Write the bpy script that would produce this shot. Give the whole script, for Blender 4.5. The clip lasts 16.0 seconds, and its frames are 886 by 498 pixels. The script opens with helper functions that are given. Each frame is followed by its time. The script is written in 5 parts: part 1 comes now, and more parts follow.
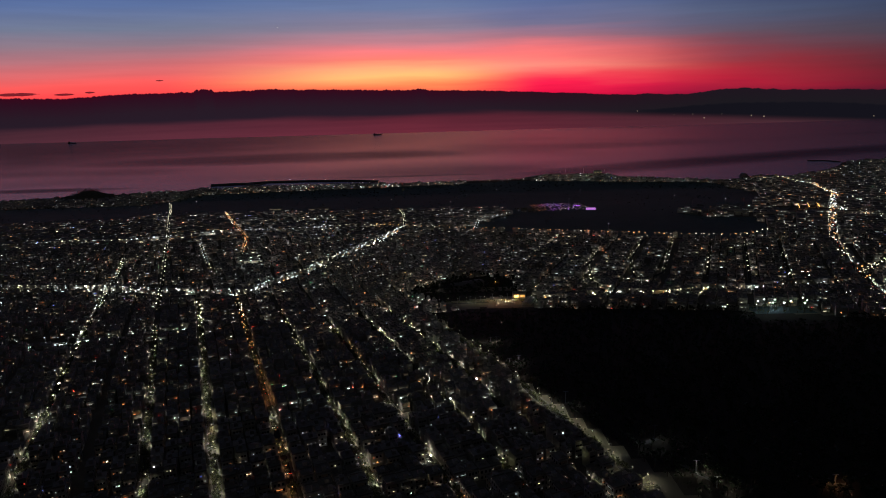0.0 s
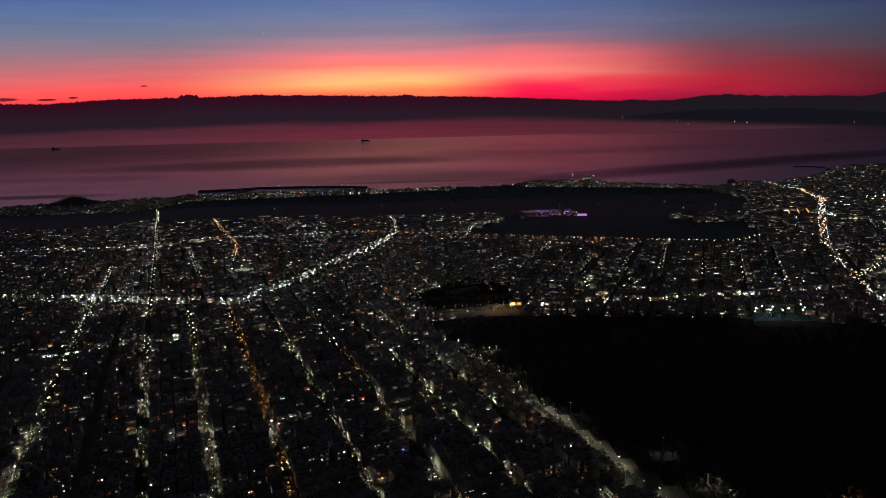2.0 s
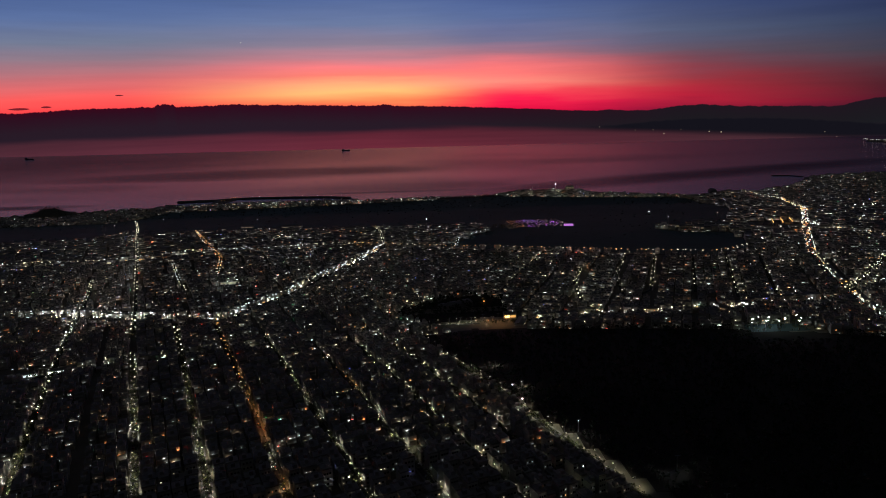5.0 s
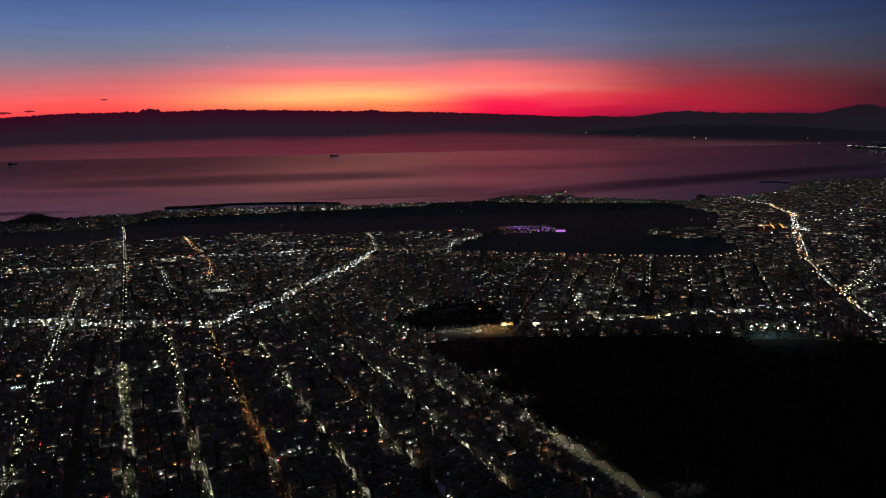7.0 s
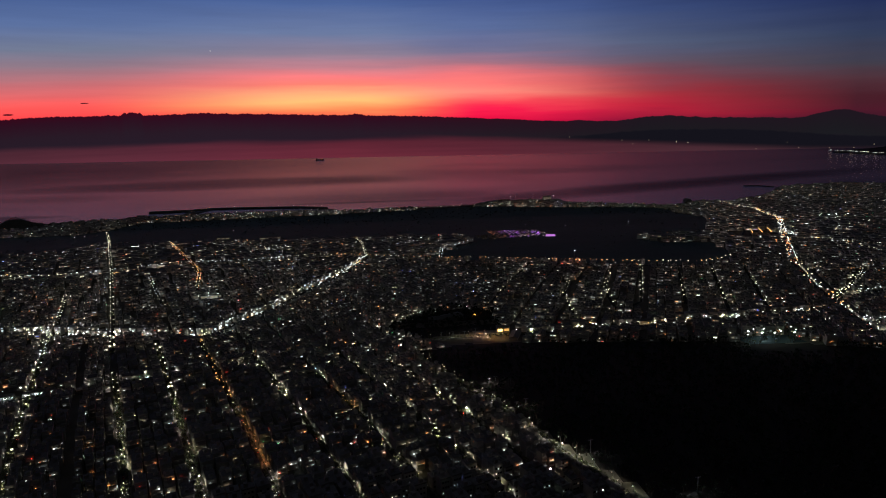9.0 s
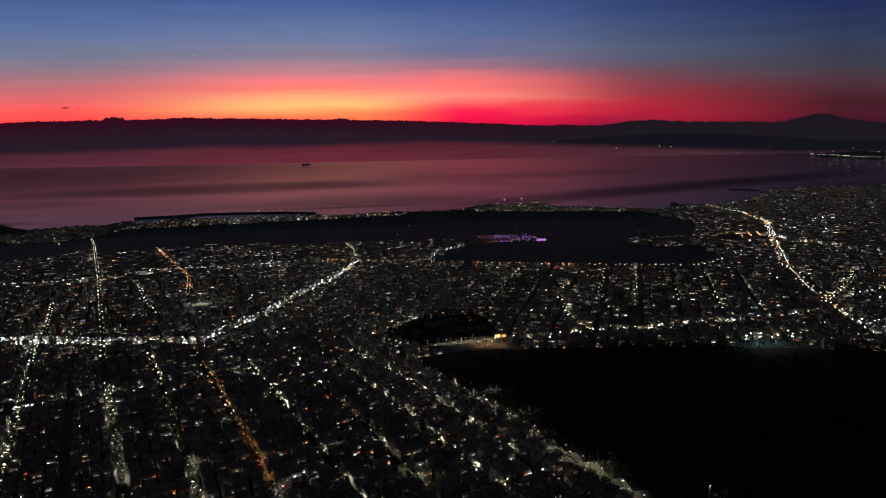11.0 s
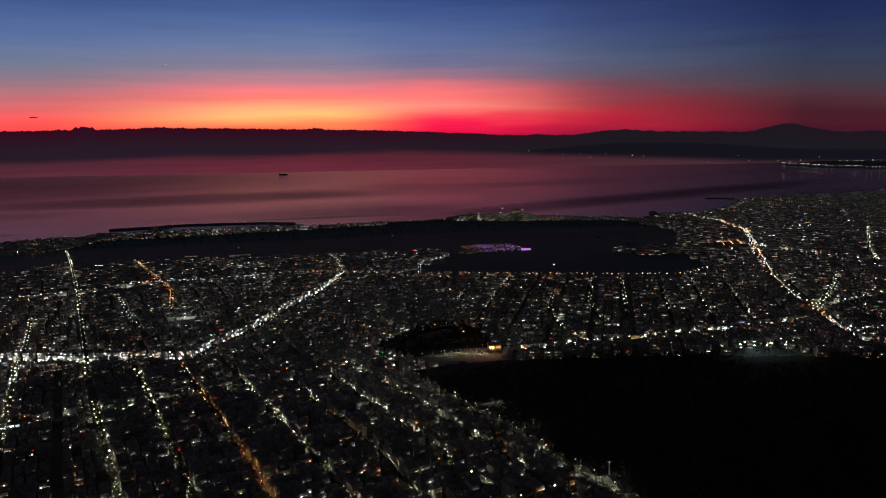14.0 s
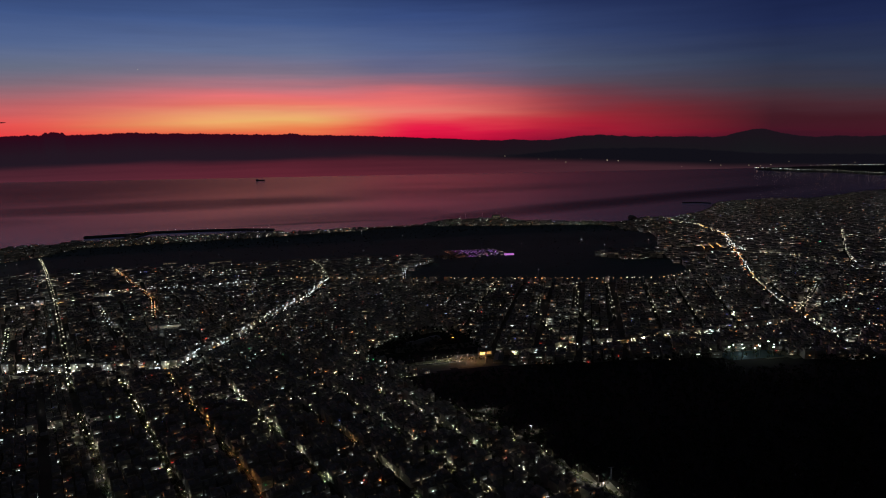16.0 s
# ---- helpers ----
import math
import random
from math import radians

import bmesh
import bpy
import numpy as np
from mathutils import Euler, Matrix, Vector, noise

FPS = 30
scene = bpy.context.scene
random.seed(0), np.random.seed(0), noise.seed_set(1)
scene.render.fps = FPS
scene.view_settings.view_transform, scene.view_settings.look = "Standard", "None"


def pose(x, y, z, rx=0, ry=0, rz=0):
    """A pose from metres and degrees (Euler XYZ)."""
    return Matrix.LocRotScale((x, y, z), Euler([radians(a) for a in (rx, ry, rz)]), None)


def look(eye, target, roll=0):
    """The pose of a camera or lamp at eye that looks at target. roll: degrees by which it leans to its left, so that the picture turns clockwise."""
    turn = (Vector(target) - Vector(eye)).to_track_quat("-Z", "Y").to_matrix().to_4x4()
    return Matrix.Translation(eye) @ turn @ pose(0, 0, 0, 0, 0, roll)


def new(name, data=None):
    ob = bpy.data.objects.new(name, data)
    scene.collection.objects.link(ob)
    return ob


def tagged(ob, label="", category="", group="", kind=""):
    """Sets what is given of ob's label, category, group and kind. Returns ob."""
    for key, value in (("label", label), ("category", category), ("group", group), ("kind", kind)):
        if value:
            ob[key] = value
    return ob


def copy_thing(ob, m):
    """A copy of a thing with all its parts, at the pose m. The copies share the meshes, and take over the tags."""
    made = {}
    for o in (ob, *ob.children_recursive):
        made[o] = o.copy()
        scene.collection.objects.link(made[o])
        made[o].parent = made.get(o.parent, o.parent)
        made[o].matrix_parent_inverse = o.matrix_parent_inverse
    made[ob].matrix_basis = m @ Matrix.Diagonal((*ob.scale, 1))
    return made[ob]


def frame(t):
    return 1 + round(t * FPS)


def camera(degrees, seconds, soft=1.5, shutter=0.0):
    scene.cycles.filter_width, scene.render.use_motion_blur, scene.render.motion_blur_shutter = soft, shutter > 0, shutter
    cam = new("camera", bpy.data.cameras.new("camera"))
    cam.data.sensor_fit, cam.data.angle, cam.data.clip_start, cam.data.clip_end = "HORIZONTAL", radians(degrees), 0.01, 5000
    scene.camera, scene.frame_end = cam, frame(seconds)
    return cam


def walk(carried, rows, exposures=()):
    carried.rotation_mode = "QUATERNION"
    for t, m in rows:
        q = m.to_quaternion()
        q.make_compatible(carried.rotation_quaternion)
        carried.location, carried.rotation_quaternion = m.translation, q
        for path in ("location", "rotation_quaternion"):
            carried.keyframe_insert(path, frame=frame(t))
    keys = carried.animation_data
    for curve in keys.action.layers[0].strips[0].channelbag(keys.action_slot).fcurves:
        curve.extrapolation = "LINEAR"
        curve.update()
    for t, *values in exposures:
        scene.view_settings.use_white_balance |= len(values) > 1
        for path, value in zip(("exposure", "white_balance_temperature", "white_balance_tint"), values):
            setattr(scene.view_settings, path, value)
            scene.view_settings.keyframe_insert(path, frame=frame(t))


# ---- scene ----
cam = camera(67.3, 16.0, soft=0.72)
PATH = [
    (0, (7.073, -4.146, 337.315), (7.074, -2.204, 336.838), -1.6),
    (0.5, (4.616, -2.2, 337.348), (4.627, -0.257, 336.874), -1.6),
    (1, (2.115, -0.176, 337.501), (2.137, 1.768, 337.031), -1.5),
    (1.5, (-0.279, 1.803, 337.665), (-0.247, 3.747, 337.198), -1.5),
    (2, (-2.765, 3.893, 337.915), (-2.724, 5.839, 337.453), -1.5),
    (2.5, (-5.211, 5.916, 338.143), (-5.159, 7.862, 337.684), -1.5),
    (3, (-7.596, 8.096, 338.349), (-7.534, 10.043, 337.895), -1.4),
    (3.5, (-10.021, 10.22, 338.415), (-9.95, 12.167, 337.965), -1.4),
    (4, (-12.519, 12.355, 338.483), (-12.437, 14.303, 338.038), -1.4),
    (6.5, (-24.345, 22.762, 338.888), (-24.213, 24.712, 338.463), -1.3),
    (7, (-26.861, 24.852, 338.988), (-26.719, 26.802, 338.567), -1.2),
    (7.5, (-29.599, 26.937, 339.138), (-29.445, 28.887, 338.721), -1.2),
    (8, (-32.308, 29.007, 339.284), (-32.144, 30.956, 338.869), -1.2),
    (8.5, (-34.939, 31.028, 339.365), (-34.763, 32.977, 338.953), -1.1),
    (9, (-37.63, 32.904, 339.454), (-37.442, 34.852, 339.044), -1.1),
    (11.5, (-51.401, 41.601, 339.972), (-51.159, 43.547, 339.578), -1.1),
    (12, (-54.147, 43.255, 340.023), (-53.895, 45.2, 339.633), -1.1),
    (12.5, (-57.002, 44.98, 340.191), (-56.74, 46.924, 339.804), -1.1),
    (13, (-60.044, 46.522, 340.395), (-59.77, 48.466, 340.014), -1.1),
    (13.5, (-63.111, 47.783, 340.547), (-62.824, 49.726, 340.169), -1.1),
    (14, (-66.097, 49.087, 340.697), (-65.793, 51.029, 340.325), -1.1),
    (14.5, (-69.074, 50.41, 340.833), (-68.753, 52.349, 340.465), -1.2),
    (15, (-72.265, 51.886, 340.979), (-71.928, 53.823, 340.616), -1.2),
    (15.5, (-75.547, 53.207, 341.068), (-75.194, 55.142, 340.708), -1.2),
    (16, (-78.897, 54.462, 341.122), (-78.525, 56.394, 340.764), -1.1),
]
walk(cam, [(t, look(eye, target, roll)) for t, eye, target, roll in PATH], [(0, 0.0), (14.2, 0.0), (15.4, -0.06), (16, -0.36)])

# ---- world: the sky after sunset, the cloud bank, the far mountains and the sea past the sheet ----
def lin(c):
    return tuple(((v / 255 + 0.055) / 1.055) ** 2.4 if v > 10 else v / 255 / 12.92 for v in c)


world = bpy.data.worlds.new("dusk")
world.use_nodes = True
scene.world = world
WN, WL = world.node_tree.nodes, world.node_tree.links
WN.clear()


class Graph:
    """Short hand for math in a node tree: every method returns a socket."""

    def __init__(self, tree):
        self.n, self.l = tree.nodes, tree.links

    def put(self, socket, value):
        if isinstance(value, (int, float)):
            socket.default_value = value
        elif isinstance(value, tuple):
            socket.default_value = (*value, 1.0)[: len(socket.default_value)]
        else:
            self.l.new(value, socket)

    def math(self, op, a, b=0.0, clamp=False):
        m = self.n.new("ShaderNodeMath")
        m.operation, m.use_clamp = op, clamp
        self.put(m.inputs[0], a)
        self.put(m.inputs[1], b)
        return m.outputs[0]

    def span(self, v, a, b, c=0.0, d=1.0, smooth=False):
        m = self.n.new("ShaderNodeMapRange")
        m.interpolation_type = "SMOOTHSTEP" if smooth else "LINEAR"
        for k, x in enumerate((v, a, b, c, d)):
            self.put(m.inputs[k], x)
        return m.outputs[0]

    def ramp(self, v, stops, ease="LINEAR"):
        r = self.n.new("ShaderNodeValToRGB")
        r.color_ramp.interpolation = ease
        e = r.color_ramp.elements
        while len(e) < len(stops):
            e.new(0.5)
        for el, (p, c) in zip(e, stops):
            el.position, el.color = p, (*c, 1.0)
        self.put(r.inputs[0], v)
        return r.outputs[0]

    def mix(self, f, a, b, blend="MIX"):
        m = self.n.new("ShaderNodeMix")
        m.data_type, m.blend_type = "RGBA", blend
        self.put(m.inputs[0], f)
        self.put(m.inputs[6], a)
        self.put(m.inputs[7], b)
        return m.outputs[2]

    def noise(self, vec, scale=1.0, detail=3.0, rough=0.55):
        t = self.n.new("ShaderNodeTexNoise")
        self.put(t.inputs["Scale"], scale)
        t.inputs["Detail"].default_value, t.inputs["Roughness"].default_value = detail, rough
        if vec is not None:
            self.l.new(vec, t.inputs["Vector"])
        return t.outputs[0]

    def vec(self, x, y=0.0, z=0.0):
        c = self.n.new("ShaderNodeCombineXYZ")
        for k, v in enumerate((x, y, z)):
            self.put(c.inputs[k], v)
        return c.outputs[0]


def build_world():
    g = Graph(world.node_tree)
    co = WN.new("ShaderNodeTexCoord").outputs["Generated"]
    sep = WN.new("ShaderNodeSeparateXYZ")
    WL.new(co, sep.inputs[0])
    x, y, z = sep.outputs
    elev = g.math("MULTIPLY", g.math("ARCSINE", z), 57.2958)
    azim = g.math("MULTIPLY", g.math("ARCTAN2", x, y), 57.2958)
    lean = g.math("ADD", g.math("ADD", elev, 0.42), g.math("MULTIPLY", azim, 0.013))
    arch = g.math("SUBTRACT", azim, 2.0)
    lean = g.math("ADD", lean, g.math("MULTIPLY", g.math("MULTIPLY", arch, arch), 0.0007))
    # thin veils of cloud bend the bands of colour
    veil = g.noise(g.vec(g.math("MULTIPLY", azim, 0.05), g.math("MULTIPLY", elev, 0.55)), 1.0, 4.0)
    lean = g.math("ADD", lean, g.math("MULTIPLY", g.math("SUBTRACT", veil, 0.5), g.span(azim, -10, 12, 0.9, 2.0)))
    f = g.span(lean, -1.0, 15.0)

    def column(rows):
        return g.ramp(f, [((e + 1.0) / 16.0, lin(c)) for e, c in rows])

    left = column([(-0.6, (170, 20, 45)), (-0.1, (232, 45, 62)), (0.6, (255, 74, 76)), (1.4, (250, 90, 88)), (2.2, (222, 104, 106)), (3.1, (180, 114, 122)),
                   (4.2, (140, 118, 132)), (5.4, (112, 120, 144)), (7, (90, 111, 156)), (9, (69, 93, 145)), (12, (40, 58, 104)), (15, (18, 28, 60))])
    centre = column([(-0.7, (215, 10, 45)), (-0.1, (250, 66, 64)), (0.5, (255, 138, 86)), (1.2, (255, 192, 118)), (1.9, (255, 174, 124)), (2.6, (255, 130, 114)),
                     (3.2, (246, 124, 126)), (4.0, (190, 128, 140)), (5.0, (138, 124, 144)), (6.6, (106, 121, 158)), (9, (74, 98, 150)), (12, (40, 58, 106)), (15, (18, 27, 60))])
    crimson = column([(-1.0, (150, 8, 45)), (-0.3, (225, 8, 62)), (0.5, (255, 32, 78)), (1.2, (255, 84, 92)), (2.0, (255, 142, 126)), (2.8, (255, 122, 118)),
                      (3.4, (240, 118, 122)), (4.2, (166, 114, 130)), (5.2, (116, 112, 142)), (7, (88, 106, 151)), (9.5, (62, 84, 138)), (12, (37, 54, 100)), (15, (17, 25, 56))])
    right = column([(-1.0, (80, 14, 45)), (0.0, (150, 24, 58)), (1.0, (205, 36, 62)), (1.9, (196, 52, 66)), (2.6, (168, 62, 74)), (3.4, (132, 76, 90)),
                    (4.3, (106, 88, 106)), (6, (88, 98, 126)), (8.5, (62, 80, 126)), (12, (34, 48, 94)), (15, (16, 23, 52))])
    grey = column([(-1.0, (34, 22, 34)), (0.2, (54, 21, 38)), (1.2, (74, 25, 40)), (2.2, (70, 30, 40)), (3.4, (76, 48, 57)), (4.6, (64, 60, 72)),
                   (6.3, (50, 60, 86)), (9, (34, 46, 86)), (12, (24, 35, 74)), (15, (12, 18, 42))])
    sky = g.mix(g.span(azim, -23, -4, smooth=True), left, centre)
    sky = g.mix(g.span(azim, -1, 9, smooth=True), sky, crimson)
    sky = g.mix(g.span(azim, 7, 25, smooth=True), sky, right)
    sky = g.mix(g.span(azim, 17, 37), sky, grey)
    # away from the sunset and overhead it is nearly night
    away = g.math("MAXIMUM", g.span(azim, 45, 90, smooth=True), g.span(azim, -40, -90, smooth=True))
    sky = g.mix(away, sky, lin((12, 13, 15)))
    sky = g.mix(g.span(elev, 11, 34, smooth=True), sky, lin((23, 25, 28)))
    streak = g.noise(g.vec(g.math("MULTIPLY", azim, 0.09), g.math("MULTIPLY", elev, 1.5), 4.0), 1.0, 3.0)
    sky = g.mix(1.0, sky, g.mix(streak, (0.93, 0.92, 0.93), (1.2, 1.2, 1.2)), "MULTIPLY")

    # the cloud bank with its ragged top, and the mountains of the far shore
    rough_top = g.noise(g.vec(g.math("MULTIPLY", azim, 1.1)), 1.0, 5.0, 0.6)
    puffs = g.noise(g.vec(g.math("MULTIPLY", azim, 5.0), 2.0), 1.0, 3.0, 0.6)
    top = g.math("ADD", g.span(azim, -12, 4, 0.02, -0.5), g.span(azim, 4, 16, 0.0, -0.62))
    top = g.math("ADD", top, g.math("MULTIPLY", g.math("SUBTRACT", rough_top, 0.5), g.span(azim, 0, 12, 0.34, 0.2)))

    top = g.math("ADD", top, g.math("MULTIPLY", g.math("SUBTRACT", puffs, 0.5), g.span(azim, 4, 10, 0.22, 0.04)))

    def bump(at, wide, high):
        return g.math("MULTIPLY", g.span(g.math("ABSOLUTE", g.math("SUBTRACT", azim, at)), 0.0, wide, 1.0, 0.0, smooth=True), high)

    ridge = g.noise(g.vec(g.math("MULTIPLY", azim, 0.33), 7.0), 1.0, 4.0, 0.6)
    top = g.math("ADD", top, g.math("MULTIPLY", g.math("SUBTRACT", ridge, 0.5), g.span(azim, 8, 20, 0.0, 0.6)))
    for at, wide, high in ((-19.4, 0.35, 0.22), (-19.0, 0.3, 0.22), (-18.7, 0.3, 0.2), (-18.35, 0.3, 0.14), (-14.0, 1.5, 0.1), (-1.5, 0.8, 0.14), (24.4, 5.0, 0.34), (36.2, 3.0, 0.62), (31, 5, 0.1), (-29, 5, -0.2)):
        top = g.math("ADD", top, bump(at, wide, high))
    bank = g.span(g.math("SUBTRACT", top, elev), -0.03, 0.05)
    for at, high, wide, tall in ((-22.0, 0.95, 0.28, 0.045), (-31.5, 0.18, 1.3, 0.12), (-28.6, 0.1, 0.7, 0.08), (-26.9, 0.2, 0.35, 0.07)):     # small dark clouds
        dx = g.math("DIVIDE", g.math("SUBTRACT", azim, at), wide)
        dy = g.math("DIVIDE", g.math("SUBTRACT", elev, high), tall)
        far = g.math("ADD", g.math("MULTIPLY", dx, dx), g.math("MULTIPLY", dy, dy))
        far = g.math("ADD", far, g.math("MULTIPLY", g.math("SUBTRACT", rough_top, 0.5), 2.0))
        bank = g.math("MAXIMUM", bank, g.span(far, 1.2, 0.6, 0.0, 0.85))
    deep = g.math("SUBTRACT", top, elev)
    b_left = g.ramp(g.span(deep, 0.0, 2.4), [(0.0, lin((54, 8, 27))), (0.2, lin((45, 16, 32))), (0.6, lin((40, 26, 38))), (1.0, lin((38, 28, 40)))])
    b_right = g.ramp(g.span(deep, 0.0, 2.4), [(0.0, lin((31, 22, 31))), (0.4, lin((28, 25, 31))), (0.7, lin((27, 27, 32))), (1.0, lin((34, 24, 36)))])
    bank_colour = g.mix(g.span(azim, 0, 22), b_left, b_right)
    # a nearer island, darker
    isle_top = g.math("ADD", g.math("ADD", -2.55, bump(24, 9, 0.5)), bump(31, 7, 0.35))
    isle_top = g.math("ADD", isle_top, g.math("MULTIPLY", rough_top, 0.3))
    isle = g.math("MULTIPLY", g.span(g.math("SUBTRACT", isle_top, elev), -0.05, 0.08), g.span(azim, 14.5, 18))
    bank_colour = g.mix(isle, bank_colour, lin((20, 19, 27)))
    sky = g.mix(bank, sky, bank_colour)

    # the sea past the end of the sheet: its reflection of the sky painted as colours by direction, with streaks of wind
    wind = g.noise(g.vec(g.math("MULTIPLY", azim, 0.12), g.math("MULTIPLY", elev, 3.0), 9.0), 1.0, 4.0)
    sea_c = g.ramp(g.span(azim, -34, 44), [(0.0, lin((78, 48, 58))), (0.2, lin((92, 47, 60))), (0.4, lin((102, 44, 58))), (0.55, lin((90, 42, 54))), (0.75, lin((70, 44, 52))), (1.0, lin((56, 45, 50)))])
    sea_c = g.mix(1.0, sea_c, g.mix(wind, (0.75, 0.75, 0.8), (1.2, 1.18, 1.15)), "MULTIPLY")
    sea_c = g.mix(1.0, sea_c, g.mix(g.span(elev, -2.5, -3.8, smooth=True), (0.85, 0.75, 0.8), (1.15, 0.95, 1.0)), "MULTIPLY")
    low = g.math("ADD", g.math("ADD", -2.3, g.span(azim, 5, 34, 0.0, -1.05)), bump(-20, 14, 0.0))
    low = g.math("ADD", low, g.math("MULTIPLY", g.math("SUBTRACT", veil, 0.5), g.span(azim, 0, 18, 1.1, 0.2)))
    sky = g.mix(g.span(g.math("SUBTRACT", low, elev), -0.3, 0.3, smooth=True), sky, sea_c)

    # lights on the far shore and of ships at anchor
    vor = WN.new("ShaderNodeTexVoronoi")
    vor.voronoi_dimensions = "2D"
    vor.inputs["Scale"].default_value = 1.0
    WL.new(g.vec(g.math("MULTIPLY", azim, 1.4), g.math("MULTIPLY", elev, 1.4)), vor.inputs["Vector"])
    rnd = WN.new("ShaderNodeSeparateColor")
    WL.new(vor.outputs["Color"], rnd.inputs[0])
    spot = g.span(vor.outputs["Distance"], 0.02, 0.07, 1.0, 0.0)
    spot = g.math("MULTIPLY", spot, g.math("GREATER_THAN", rnd.outputs[0], g.span(azim, 14, 40, 0.82, 0.45)))
    spot = g.math("MULTIPLY", spot, g.span(g.math("ABSOLUTE", g.math("SUBTRACT", elev, low)), 0.2, 0.45, 1.0, 0.0))
    spot = g.math("MULTIPLY", spot, g.span(azim, 8, 11))
    sky = g.mix(g.math("MULTIPLY", spot, rnd.outputs[1]), sky, (0.95, 0.75, 0.5))
    # the evening star
    star = WN.new("ShaderNodeVectorMath")
    star.operation = "DISTANCE"
    WL.new(co, star.inputs[0])
    a, e = math.radians(STAR[0]), math.radians(STAR[1])
    star.inputs[1].default_value = (math.sin(a) * math.cos(e), math.cos(a) * math.cos(e), math.sin(e))
    sky = g.mix(g.span(star.outputs["Value"], 0.0003, 0.0007, 1.0, 0.0), sky, (1.0, 0.95, 0.9))
    # below the picture: dark sea
    sky = g.mix(g.span(elev, -5, -8), sky, lin((30, 18, 26)))
    bg = WN.new("ShaderNodeBackground")
    WL.new(sky, bg.inputs[0])
    bg.inputs[1].default_value = 1.0
    out = WN.new("ShaderNodeOutputWorld")
    WL.new(bg.outputs[0], out.inputs[0])


STAR = (-12.78, 4.83)
build_world()
scene.view_settings.exposure = 0.0


# ---- materials ----
def surface(name, base, base2=None, rough=0.8, scale=0.2, bump=0.0, metal=0.0, island=0.0):
    m = bpy.data.materials.new(name)
    m.use_nodes = True
    g = Graph(m.node_tree)
    p = m.node_tree.nodes["Principled BSDF"]
    tc = m.node_tree.nodes.new("ShaderNodeTexCoord").outputs["Object"]
    big, fine = g.noise(tc, scale, 4.0), g.noise(tc, scale * 14, 3.0)
    f = g.math("ADD", g.math("MULTIPLY", big, 0.65), g.math("MULTIPLY", fine, 0.35))
    colour = g.mix(g.span(f, 0.3, 0.7), base, base2 or tuple(v * 0.7 for v in base))
    if island:
        geo = m.node_tree.nodes.new("ShaderNodeNewGeometry").outputs["Random Per Island"]
        ob = m.node_tree.nodes.new("ShaderNodeObjectInfo").outputs["Random"]
        r = g.math("FRACT", g.math("ADD", geo, ob))
        colour = g.mix(1.0, colour, g.mix(r, (1 - island,) * 3, (1 + island,) * 3), "MULTIPLY")
    g.put(p.inputs["Base Color"], colour)
    p.inputs["Roughness"].default_value, p.inputs["Metallic"].default_value = rough, metal
    if bump:
        b = m.node_tree.nodes.new("ShaderNodeBump")
        b.inputs["Distance"].default_value = bump
        g.put(b.inputs["Height"], fine)
        m.node_tree.links.new(b.outputs[0], p.inputs["Normal"])
    return m


def glow(name, colour, strength, lights=False, spread=0.0, least=0.42, power=6.0):
    """What gives off light. lights: whether it is bright enough to light what stands near it."""
    m = bpy.data.materials.new(name)
    m.use_nodes = True
    g = Graph(m.node_tree)
    nodes = m.node_tree.nodes
    p = nodes["Principled BSDF"]
    p.inputs["Base Color"].default_value = (*(0.1 + 0.7 * v for v in colour), 1.0)
    p.inputs["Roughness"].default_value = 0.5
    p.inputs["Emission Color"].default_value = (*colour, 1.0)
    p.inputs["Emission Strength"].default_value = strength
    if spread:
        geo = nodes.new("ShaderNodeNewGeometry").outputs["Random Per Island"]
        ob = nodes.new("ShaderNodeObjectInfo").outputs["Random"]
        r = g.math("FRACT", g.math("ADD", geo, ob))
        g.put(p.inputs["Emission Strength"], g.math("MULTIPLY", g.math("ADD", g.math("MULTIPLY", g.math("POWER", r, power), spread), least), strength))
    m.cycles.emission_sampling = "FRONT" if lights else "NONE"
    return m


